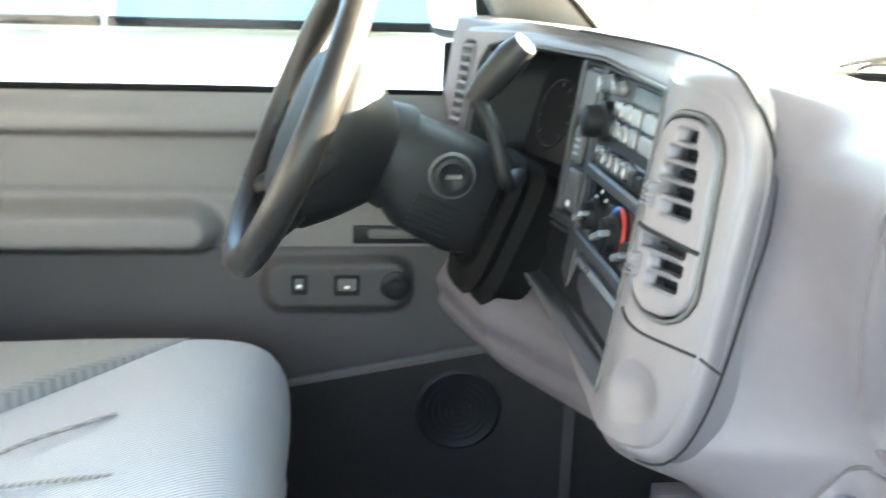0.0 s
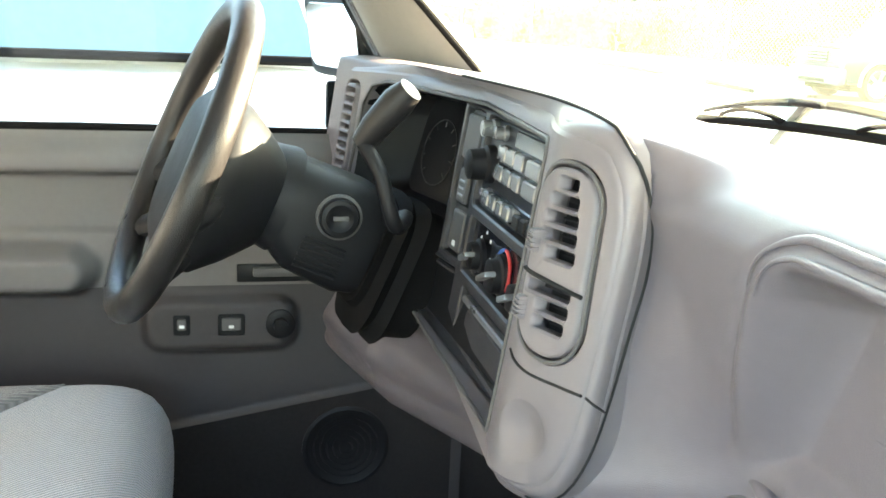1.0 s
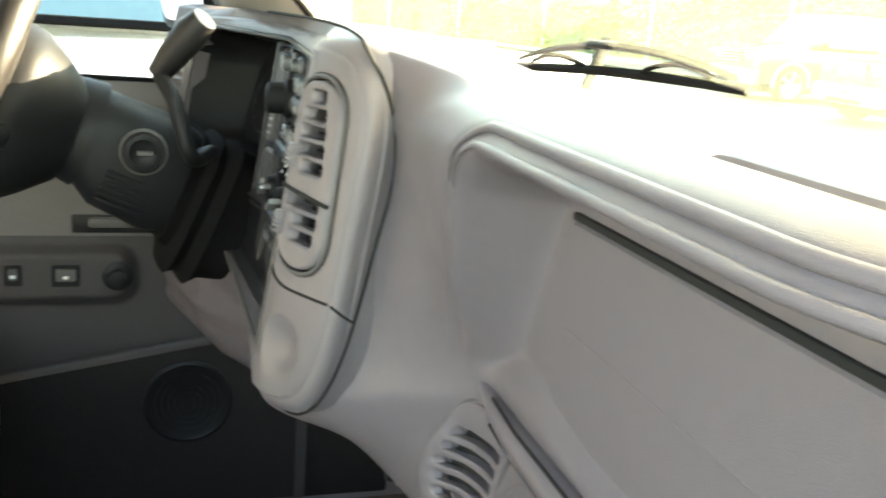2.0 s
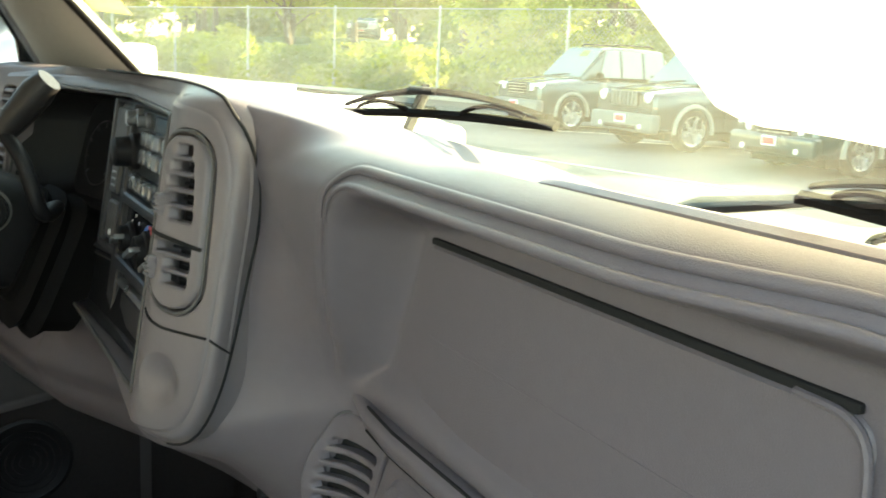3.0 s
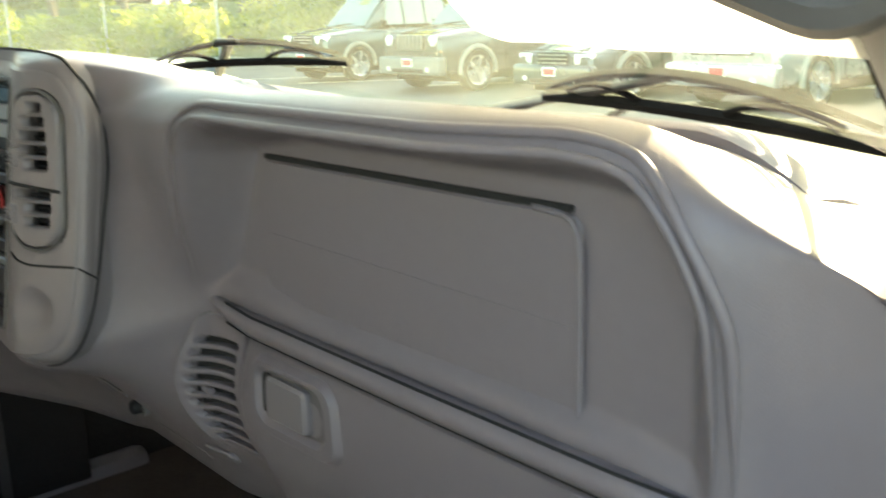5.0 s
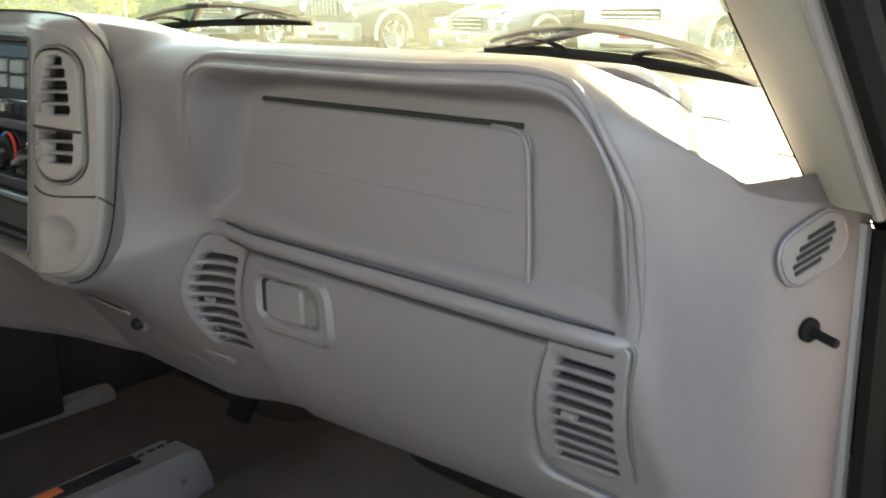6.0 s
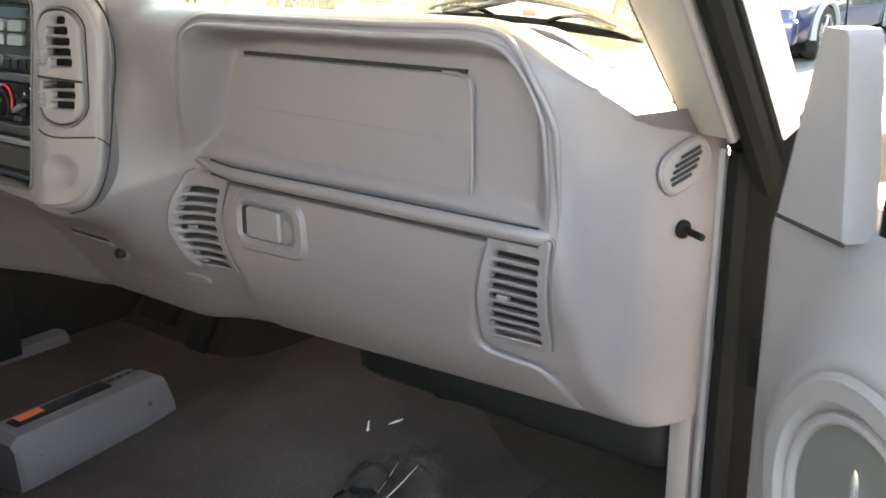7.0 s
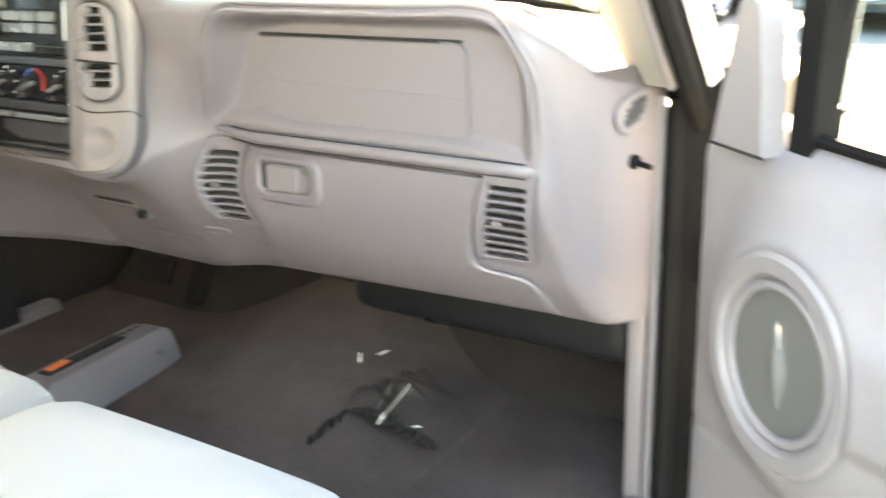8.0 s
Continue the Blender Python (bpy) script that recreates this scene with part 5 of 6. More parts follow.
part("well_ring", loft([[ring_at(r, a, w) for a in turns] for r, w in ((1.0, -0.020), (0.985, -0.036), (0.93, -0.043), (0.80, -0.043), (0.74, -0.036), (0.70, -0.020))], cap=False), M_DOORPALE, pdoor, "pale grey moulded ring round the door well")
part("ring_gap", tube([ring_at(1.012, a, -0.024) for a in turns], 0.003, 6, True), M_DARKTRIM, pdoor)
part("well_rim", tube([ring_at(0.69, a, -0.034) for a in turns], 0.006, 8, True), M_DOORPALE, pdoor)
part("well_lining", loft([[ring_at(r, a, w) for a in turns] for r, w in ((0.69, -0.032), (0.64, -0.006), (0.50, 0.006), (0.2, 0.010))]), M_DARKTRIM, pdoor, "glossy grey lining of the door well")
lever_pts = [ring_at(0.52, math.radians(118), 0.0), ring_at(0.30, math.radians(120), -0.020), ring_at(0.06, 0.0, -0.026), ring_at(0.34, math.radians(-62), -0.022), ring_at(0.56, math.radians(-62), -0.004)]
part("well_handle", tube(lever_pts, [0.010, 0.015, 0.018, 0.016, 0.010], 10, flat=0.5), M_DARKTRIM, pdoor, "dark grey release handle")
part("handle_edge", tube([p + Vector((-0.006, -0.008, 0.010)) for p in lever_pts], 0.003, 6), M_CHROME, pdoor, "bright edge of the handle")
sail = part("sail_trim", loft([[on_pdoor(u, z, w) for u, w in ((u0, -0.012), (u1, -0.012), (u1, 0.02), (u0, 0.02))] for z, u0, u1 in ((1.296, 0.026, 0.126), (1.36, 0.042, 0.120), (1.44, 0.062, 0.110), (1.462, 0.068, 0.106), (1.468, 0.074, 0.100))]), M_DOORPALE, pdoor, "pale three-cornered mirror trim")
part("sail_gap", tube([on_pdoor(0.024, 1.2955, -0.012), on_pdoor(0.128, 1.2965, -0.012)], 0.0022, 6), M_CAVITY, pdoor, "dark gap under the mirror trim")
part("glass_run", loft([[on_pdoor(u + d, z, w) for u, w in ((-0.020, 0.018), (0.020, 0.018), (0.022, 0.055), (-0.020, 0.055))] for z, d in ((1.29, 0.150), (1.47, 0.158), (1.60, 0.215))]), M_RUBBER, pdoor, "black window channel")
part("sill_seal", tube([on_pdoor(0.15, 1.322, 0.030), on_pdoor(1.06, 1.322, 0.030)], 0.008, 8), M_RUBBER, pdoor, "black window seal")
part("window_frame", tube([on_pdoor(0.145, 1.32, 0.045), on_pdoor(0.155, 1.42, 0.045), on_pdoor(0.20, 1.56, 0.045), on_pdoor(0.36, 1.75, 0.045), on_pdoor(0.50, 1.80, 0.045), on_pdoor(1.04, 1.80, 0.045), on_pdoor(1.06, 1.32, 0.045)], 0.015, 8), M_RUBBER, pdoor, "black window frame")
pg = part("door_glass", plate([(0.17, 1.32), (1.05, 1.32), (1.04, 1.78), (0.48, 1.78), (0.34, 1.72), (0.20, 1.55)], [], 0.004, 0.001, lambda u, v, w: on_pdoor(u, v, 0.048 + w)), M_SIDEGLASS, pdoor, "tinted door glass")
pg.visible_shadow = False
part("hinge", box((0.06, 0.05, 0.06), (0.955, 0.135, 1.10), 0.008), M_RUBBER, pdoor)
part("hinge", box((0.06, 0.05, 0.06), (0.955, 0.135, 0.80), 0.008), M_RUBBER, pdoor)

# ---- seats ----
def cushion(x0, x1, yf, top, mat, parent, name, label="", r=0.05, crown=0.012):
    """A padded cushion with a rounded front and sides."""
    prof = [(-1.02, 0.78), (yf - 0.06, 0.77), (yf - 0.012, 0.80), (yf, top - 0.10), (yf - 0.012, top - 0.04), (yf - 0.05, top - 0.004), (yf - 0.14, top + 0.006), (yf - 0.30, top - 0.012), (-1.02, top - 0.03)]
    p = spline(prof, 60)
    c = p.mean(0)
    rings = []
    n = 26
    for k in range(n + 1):
        f = k / n
        x = x0 + (x1 - x0) * (0.5 - 0.5 * math.cos(math.pi * f))
        e = min(x - x0, x1 - x) / r
        s = 1.0 if e >= 1 else math.sqrt(max(0.0, 1 - (1 - e) ** 2))
        mid = 1 - (2 * f - 1) ** 2
        ring = []
        for y, z in p:
            yy = y - (1 - s) * r * (1 if y > -0.9 else 0)
            zz = z - (1 - s) * r * 0.8 * (1 if z > 0.9 else -0.3) + crown * mid * (1 if z > top - 0.06 else 0)
            ring.append((x, yy, zz))
        rings.append(ring)
    return part(name, loft(rings), mat, parent, label, 50)


def backrest(x0, x1, mat, parent):
    rings = []
    for k in range(15):
        f = k / 14
        x = x0 + (x1 - x0) * f
        e = min(x - x0, x1 - x) / 0.05
        s = 1.0 if e >= 1 else math.sqrt(max(0.0, 1 - (1 - e) ** 2))
        rings.append([(x, -1.08 + 0.095 * s * cy + 0.16 * (0.9 - z) * 0.8, z) for cy, z in ((1, 0.96), (1.05, 1.10), (1, 1.30), (0.9, 1.48), (0.4, 1.54), (-0.4, 1.54), (-0.9, 1.48), (-1, 1.2), (-1, 0.96))])
    return part("backrest", loft(rings), mat, parent, "", 50)


ds = thing("driver_seat", "blue-grey ribbed cloth driver's seat with darker bolsters", "seat", "front seats")
cushion(-0.685, -0.085, -0.460, 1.010, M_CLOTH, ds, "cushion", "pale blue-grey ribbed cloth", 0.04)


def seat_top(x, y):
    f = (x + 0.685) / 0.60
    e = min(1.0, (x + 0.685) / 0.05)
    return 1.014 + 0.012 * (1 - (2 * f - 1) ** 2) - 0.03 * max(0.0, -0.75 - y) - 0.045 * (1 - math.sqrt(max(0.0, 1 - (1 - e) ** 2)))


bolster = dense([(-0.684, -0.98), (-0.40, -0.98), (-0.43, -0.82), (-0.56, -0.695), (-0.655, -0.605), (-0.684, -0.62)], 0.03)
part("bolster", plate(bolster, [], 0.03, 0.006, lambda u, v, w: Vector((u, v, seat_top(u, v) + 0.011 - w)), fill=0.02), M_CLOTH2, ds, "darker grey cloth bolster", 60)
backrest(-0.69, -0.085, M_CLOTH, ds)
for line in (((-0.15, -0.86), (-0.297, -0.761), (-0.392, -0.655)), ((-0.20, -0.80), (-0.224, -0.737), (-0.243, -0.625))):
    part("seat_crease", tube([(x, y, seat_top(x, y) + 0.0005) for x, y in spline(line, 14)], 0.003, 6), M_CLOTH2, ds)
part("seat_base", box((0.50, 0.48, 0.15), (-0.38, -0.74, 0.70), 0.02), M_BLACK, ds, "black seat frame")
cs = thing("centre_seat", "pale grey centre seat section between the front seats", "seat", "front seats")
cushion(-0.06, 0.235, -0.400, 0.985, M_CLOTH3, cs, "cushion", "", 0.05)
backrest(-0.06, 0.25, M_CLOTH3, cs)
part("seam", tube([(x, -0.435, 0.985 - 0.25 * max(0, x - 0.12)) for x in np.linspace(-0.04, 0.20, 10)], 0.003, 6), M_CLOTH2, cs)
part("seat_base", box((0.26, 0.46, 0.15), (0.09, -0.74, 0.70), 0.02), M_BLACK, cs, "black seat frame")
ps = thing("passenger_seat", "pale grey cloth passenger seat with a rounded front edge", "seat", "front seats")
cushion(0.265, 0.800, -0.425, 1.000, M_CLOTH3, ps, "cushion", "", 0.07)
backrest(0.265, 0.80, M_CLOTH3, ps)
part("seat_base", box((0.48, 0.48, 0.15), (0.53, -0.74, 0.70), 0.02), M_BLACK, ps, "black seat frame")

# ---- on the floor ----
box_m = Matrix.Translation((-0.268, 0.010, 0.0)) @ Matrix.Rotation(radians(5), 4, 'Z')
fb = thing("floor_box", "long grey floor console with a black label strip", "console")


def on_fb(u, v, w):
    return box_m @ Vector((u, v, w))


rings = []
for yy, zz, ww in ((-0.175, 0.735, 0.046), (-0.160, 0.748, 0.048), (0.13, 0.744, 0.046), (0.160, 0.732, 0.042), (0.175, 0.690, 0.040)):
    rings.append([on_fb(-ww - 0.010, yy, 0.622), on_fb(-ww, yy, zz - 0.012), on_fb(-ww + 0.010, yy, zz), on_fb(ww - 0.010, yy, zz), on_fb(ww, yy, zz - 0.012), on_fb(ww + 0.010, yy, 0.622)])
part("console_body", loft(rings), M_TRIM, fb)
part("label_strip", box((0.034, 0.20, 0.004), m=box_m @ Matrix.Translation((-0.010, -0.04, 0.747)), bevel=0.001), M_BLACK, fb, "black printed strip")
part("orange_mark", box((0.020, 0.05, 0.002), m=box_m @ Matrix.Translation((-0.016, -0.100, 0.7495)), bevel=0.0005), M_ORANGE, fb, "orange printed bar")
for k in range(4):
    part("print_bar", box((0.006, 0.014, 0.0015), m=box_m @ Matrix.Translation((-0.010, 0.07 + 0.020 * k, 0.7495)), bevel=0.0003), M_CAVITY, fb)
for yy in (-0.13, 0.11):
    part("screw", lathe([(0.006, 0), (0.006, 0.002), (0.003, 0.003), (0, 0.0025)], 12, box_m @ Matrix.Translation((0.048, yy, 0.70)) @ Matrix.Rotation(radians(90), 4, 'Y')), M_DARKTRIM, fb)

# crumpled clear wrapping on the passenger's floor
bag = thing("plastic_wrap", "crumpled clear plastic wrapping with a torn dark strip on the carpet", "wrapping")
rng = random.Random(5)
n = 34
v = []
for j in range(n):
    for i in range(n):
        a, b = i / (n - 1), j / (n - 1)
        x, y = 0.19 + 0.17 * a + 0.05 * b, 0.16 + 0.19 * b
        q = Vector((x * 13, y * 13, 2.0))
        env = (math.sin(math.pi * a) * math.sin(math.pi * b)) ** 0.6
        ridge = abs(noise.noise(q * 1.1)) + 0.6 * abs(noise.noise(q * 2.3))
        v.append((x + 0.025 * noise.noise(q), y + 0.025 * noise.noise(q + Vector((7, 3, 1))), 0.645 + env * (0.008 + 0.09 * ridge)))
raw("film", v, grid_faces(n, n), M_FILM, bag, smooth=False)
# thin white slivers stand in for the glints on the film
for x, y, z, dx, dy, dz, wd in ((0.168, 0.305, 0.690, 0.004, 0.004, 0.022, 0.0028), (0.205, 0.345, 0.705, 0.012, 0.006, 0.006, 0.0022), (0.335, 0.205, 0.690, 0.016, 0.030, 0.028, 0.0026), (0.326, 0.165, 0.668, 0.006, 0.004, 0.012, 0.0030), (0.300, 0.215, 0.685, 0.004, 0.022, 0.020, 0.0016), (0.395, 0.185, 0.660, 0.010, 0.002, 0.002, 0.0020)):
    o, d = Vector((x, y, z)), Vector((dx, dy, dz))
    part("glint", tube([o - d, o + Vector((0.003, 0, 0.002)), o + d], [wd * 0.4, wd, wd * 0.3], 6, flat=0.35), M_WHITEPRINT, bag, "white streak painted as a glint on the film")
path = spline([(0.275, 0.010), (0.262, 0.09), (0.258, 0.165), (0.33, 0.175), (0.40, 0.160), (0.46, 0.150)], 40)
vv = []
for k in range(40):
    f = k / 39
    c = Vector((*path[k], 0.668 - 0.028 * f))
    for s_ in (-1, 1):
        wdt = 0.016 * (0.5 + rng.random())
        vv.append(c + Vector((-0.5, 0.86, 0)) * (s_ * wdt) + Vector((0, 0, 0.006 + 0.012 * rng.random())))
strip = raw("torn_strip", vv, grid_faces(40, 2), M_CABLE, bag, smooth=False)
strip.modifiers.new("thickness", 'SOLIDIFY').thickness = 0.0015
# heater housing under the dash
hb = thing("heater_housing", "black plastic heater housing under the dashboard", "heater")
part("casing", box((0.56, 0.46, 0.17), (0.53, 0.42, 0.955), 0.04, seg=3), M_BLACK, hb)
part("duct_cover", box((0.18, 0.30, 0.12), (0.20, 0.40, 0.95), 0.02), M_CAVITY, hb)
part("duct", tube([(0.34, 0.26, 0.90), (0.42, 0.22, 0.885), (0.50, 0.235, 0.89)], 0.022, 10), M_BLACK, hb, "black air duct")
for k in range(5):
    part("casing_rib", box((0.006, 0.38, 0.008), (0.36 + 0.09 * k, 0.42, 0.869), 0.002), M_BLACK, hb)
# pedals
for nm, x, w, h, lb in (("brake_pedal", -0.42, 0.11, 0.06, "black rubber brake pedal on its arm"), ("accelerator", -0.27, 0.055, 0.12, "black accelerator pedal on its arm")):
    pd = thing(nm, lb, "pedal")
    part("pad", box((w, 0.02, h), m=Matrix.Translation((x, 0.30, 0.80)) @ Matrix.Rotation(radians(-35), 4, 'X'), bevel=0.006), M_RUBBER, pd)
    part("arm", tube([(x, 0.31, 0.80), (x, 0.37, 0.90), (x, 0.40, 1.10), (x, 0.50, 1.20)], 0.009, 8), M_BLACK, pd)

# ---- sun visor, tipped down ----
vis = thing("sun_visor", "passenger sun visor hanging down at the pillar, coloured dark as if backlit", "visor")
vm = Matrix.Translation((0.665, 0.015, 1.648)) @ Matrix.Rotation(radians(8), 4, 'Z') @ Matrix.Rotation(radians(22), 4, 'Y') @ Matrix.Rotation(radians(-25), 4, 'X')
# the pad's dark colour stands in for its backlit shade
part("pad", plate(rrect(-0.19, -0.09, 0.19, 0.09, 0.045, 6), [], 0.022, 0.008, lambda u, v, w: vm @ Vector((u, w, v))), M_DARKTRIM, vis)
part("rod", tube([vm @ Vector((-0.17, 0.011, 0.085)), vm @ Vector((-0.17, 0.011, 0.12)), Vector((0.44, -0.04, 1.83))], 0.006, 8), M_BLACK, vis)

# ---- outside: the truck's own nose ----
hood = thing("hood", "white painted truck hood ahead of the windscreen", "hood")
n = 30
v = []
for y in np.linspace(0.0, 1.35, n):
    for x in np.linspace(-0.88, 0.88, n):
        y0 = screen_y(x, 1.36) + 0.20
        v.append((x + 0.0, y0 + y * 1.0, 1.285 + 0.015 * (1 - (x / 0.88) ** 2) - 0.06 * abs(x / 0.88) ** 6 - 0.115 * y - 0.08 * smooth(0.9, 1.4, y)))
raw("hood_skin", v, grid_faces(n, n), M_WHITE, hood)
for s in (-1, 1):
    part("fender", box((0.10, 1.5, 0.56), (s * 0.945, 0.98, 0.83), 0.05, seg=3), M_WHITE, hood, "white front wing")
part("nose", box((1.75, 0.12, 0.44), (0, 1.74, 0.80), 0.05, seg=3), M_WHITE, hood)
for s in (-1, 1):
    part("front_wheel", lathe([(0.0, -0.12), (0.36, -0.12), (0.39, -0.06), (0.39, 0.06), (0.36, 0.12), (0, 0.12)], 28, Matrix.Translation((s * 0.80, 1.15, 0.39)) @ Matrix.Rotation(radians(90), 4, 'Y')), M_TYRE, hood)
    part("rear_wheel", lathe([(0.0, -0.12), (0.36, -0.12), (0.39, -0.06), (0.39, 0.06), (0.36, 0.12), (0, 0.12)], 28, Matrix.Translation((s * 0.80, -2.2, 0.39)) @ Matrix.Rotation(radians(90), 4, 'Y')), M_TYRE, hood)
part("chassis", box((1.5, 4.6, 0.16), (0, -0.5, 0.50), 0.02), M_RUBBER, hood, "black underbody")
cowl = thing("cowl_grille", "pale slotted cowl panel at the foot of the windscreen", "cowl")
n = 12
v = []
for k in range(n):
    for x in np.linspace(-0.82, 0.82, 30):
        f = k / (n - 1)
        v.append((x, screen_y(x, 1.36) + 0.012 + 0.195 * f, 1.350 - 0.035 * f))
raw("panel", v, grid_faces(n, 30), M_WHITE, cowl)
for i in range(26):
    x = -0.70 + 1.40 * i / 25
    part("slot", box((0.030, 0.010, 0.006), m=Matrix.Translation((x, screen_y(x, 1.36) + 0.12, 1.3300)) @ Matrix.Rotation(radians(-10), 4, 'X'), bevel=0.002), M_CAVITY, cowl)


def wiper(pivot, tip, label, high):
    """A blade of rubber carried by a low bowed frame and an arm."""
    root = thing("windscreen_wiper", label, "wiper", "wipers")
    p, t = Vector(pivot), Vector(tip)
    d = t - p
    up = Vector((0, -0.10, 0.30)).normalized()
    part("blade", tube([p + d * f + up * (0.005 * math.sin(math.pi * f)) for f in np.linspace(0, 1, 14)], 0.0075, 6, flat=0.6), M_RUBBER, root, "black rubber blade")
    part("bow", tube([p + d * f + up * (0.006 + high * math.sin(math.pi * f) ** 0.8) for f in np.linspace(0.04, 0.96, 20)], [0.003 + 0.002 * math.sin(math.pi * k / 19) for k in range(20)], 8, flat=0.8), M_RUBBER, root)
    for f, w in ((0.24, 0.13), (0.76, 0.13)):
        part("claw", tube([p + d * (f + w * q) + up * (0.009 + 0.010 * (1 - q * q)) for q in np.linspace(-1, 1, 9)], 0.0035, 6, flat=0.7), M_RUBBER, root)
    return root


w1 = wiper((-0.395, 0.203, 1.452), (0.006, 0.285, 1.466), "black wiper lying at the foot of the windscreen", 0.028)
part("arm", tube([(-0.46, 0.36, 1.30), (-0.42, 0.30, 1.38), (-0.20, 0.232, 1.494)], 0.008, 6), M_BLACK, w1)
part("arm_joint", box((0.05, 0.014, 0.010), m=Matrix.Translation((-0.20, 0.228, 1.492)) @ Matrix.Rotation(radians(11), 4, 'Z'), bevel=0.005), M_BLACK, w1)
w2 = wiper((0.335, 0.294, 1.438), (0.768, 0.152, 1.434), "black wiper lying at the foot of the windscreen", 0.030)
part("arm", tube([(0.08, 0.38, 1.375), (0.165, 0.348, 1.402), (0.34, 0.30, 1.435), (0.55, 0.212, 1.468)], [0.014, 0.012, 0.007, 0.005], 8, flat=0.6), M_BLACK, w2)
part("hose", tube([(0.36, 0.345, 1.395), (0.40, 0.305, 1.415), (0.465, 0.268, 1.436)], 0.004, 6), M_RUBBER, w2)


# ---- vehicles ----
def ring_of(y, w, z0, z1, r=0.30, taper=1.0):
    """A rounded cross-section of a car body at y."""
    zc, h = (z0 + z1) / 2, (z1 - z0) / 2
    out = []
    for k in range(24):
        a = 2 * math.pi * k / 24
        cx, cz = math.copysign(abs(math.cos(a)) ** r, math.cos(a)), math.copysign(abs(math.sin(a)) ** r, math.sin(a))
        out.append(Vector((w * cx * (1 + (taper - 1) * (cz + 1) / 2), y, zc + h * cz)))
    return out


def car(name, label, at, heading, L, W, belt, roof_z, hood_len, paint, style, glass_mat=None, cab=None, lift=0.0):
    """A parked car with its nose towards -y before turning: body, glasshouse, lamps, grille, bumper, wheels."""
    root = thing(name, label, "car", "parked cars")
    M = Matrix.Translation((*at, lift)) @ Matrix.Rotation(radians(heading), 4, 'Z')
    gm = glass_mat or M_DARKGLASS
    clear = 0.22 if style == "sedan" else 0.30
    nose = belt - (0.18 if style == "sedan" else 0.10)
    rise = 0.07 if style == "pickup" else 0.0
    nose += rise
    hw = W / 2
    st = [(0.0, hw * 0.86, clear + 0.18, nose - 0.10), (0.06, hw * 0.93, clear + 0.08, nose - 0.03), (0.25, hw * 0.98, clear, nose), (hood_len * 0.6, hw, clear, belt - 0.04 + rise),
          (hood_len, hw, clear, belt + 0.6 * rise), (L * 0.55, hw, clear, belt + 0.01), (L * 0.9, hw * 0.99, clear, belt), (L - 0.05, hw * 0.95, clear + 0.08, belt - 0.04), (L, hw * 0.88, clear + 0.2, belt - 0.12)]
    part("body", loft([[M @ p for p in ring_of(y, w, a, b, 0.32)] for y, w, a, b in st]), paint, root, "", 30)
    y0, y1 = (hood_len - 0.05, L * 0.90) if cab is None else cab
    rk = 0.72 if style in ("suv", "round") else 0.55
    gh = [(y0, hw * 0.90, belt - 0.05, belt + 0.02, 0.94), (y0 + rk, hw * 0.90, belt - 0.05, roof_z - 0.03, 0.84), (y0 + rk + 0.25, hw * 0.90, belt - 0.05, roof_z, 0.82), ((y0 + y1) / 2 + 0.3, hw * 0.90, belt - 0.05, roof_z, 0.82), (y1 - 0.25, hw * 0.90, belt - 0.05, roof_z - 0.04, 0.82), (y1, hw * 0.88, belt - 0.05, belt + 0.10, 0.92)]
    part("roof", loft([[M @ p for p in ring_of(y, w, a, b, 0.30, t)] for y, w, a, b, t in gh]), paint, root, "", 30)
    # panes, proud of the roof shell
    hgt = roof_z - belt

    def pane(nm, quad, lab="", mat=None, proud=0.012, under=None):
        a, b, c, d = [Vector(q) for q in quad]
        nrm = (b - a).cross(d - a).normalized() * proud
        bmx = bmesh.new()
        lo, hi = [bmx.verts.new(M @ q) for q in (a, b, c, d)], [bmx.verts.new(M @ (q + nrm)) for q in (a, b, c, d)]
        bmx.faces.new(hi)
        for k in range(4):
            bmx.faces.new((lo[k], lo[(k + 1) % 4], hi[(k + 1) % 4], hi[k]))
        return part(nm, bmx, mat or gm, under or root, lab)
    ws = pane("windscreen", [(-hw * 0.78, y0 + 0.02, belt + 0.03), (hw * 0.78, y0 + 0.02, belt + 0.03), (hw * 0.70, y0 + rk - 0.03, roof_z - 0.07), (-hw * 0.70, y0 + rk - 0.03, roof_z - 0.07)])
    if style in ("suv", "round"):
        f0, f1 = 0.72, 0.93
        lo = (y0 + 0.02 + (rk - 0.05) * f0, belt + 0.03 + (roof_z - belt - 0.10) * f0)
        hi = (y0 + 0.02 + (rk - 0.05) * f1, belt + 0.03 + (roof_z - belt - 0.10) * f1)
        pane("sticker", [(-0.02, *lo), (0.30, *lo), (0.27, *hi), (0.01, *hi)], "green price sticker", M_GREEN, 0.016, ws)
    for s in (1, -1):
        cuts = np.linspace(y0 + rk * 0.65, y1 - 0.25, 4) if style != "pickup" else np.array([y0 + 0.36, y0 + 1.30, y1 - 0.25])
        for a, b in zip(cuts, cuts[1:]):
            a1 = a + (rk * 0.35 if a == cuts[0] else 0.03)
            q = [(s * hw * 0.905, a + 0.03, belt + 0.03), (s * hw * 0.905, b - 0.03, belt + 0.03), (s * hw * 0.765, b - 0.05, roof_z - 0.09), (s * hw * 0.765, a1, roof_z - 0.09)]
            pane("side_window", q if s > 0 else [q[1], q[0], q[3], q[2]])
            part("window_seal", tube([M @ Vector((s * (hw * 0.905 + 0.012), a + 0.01, belt + 0.022)), M @ Vector((s * (hw * 0.905 + 0.012), b - 0.01, belt + 0.022))], 0.014, 6), M_RUBBER, root)
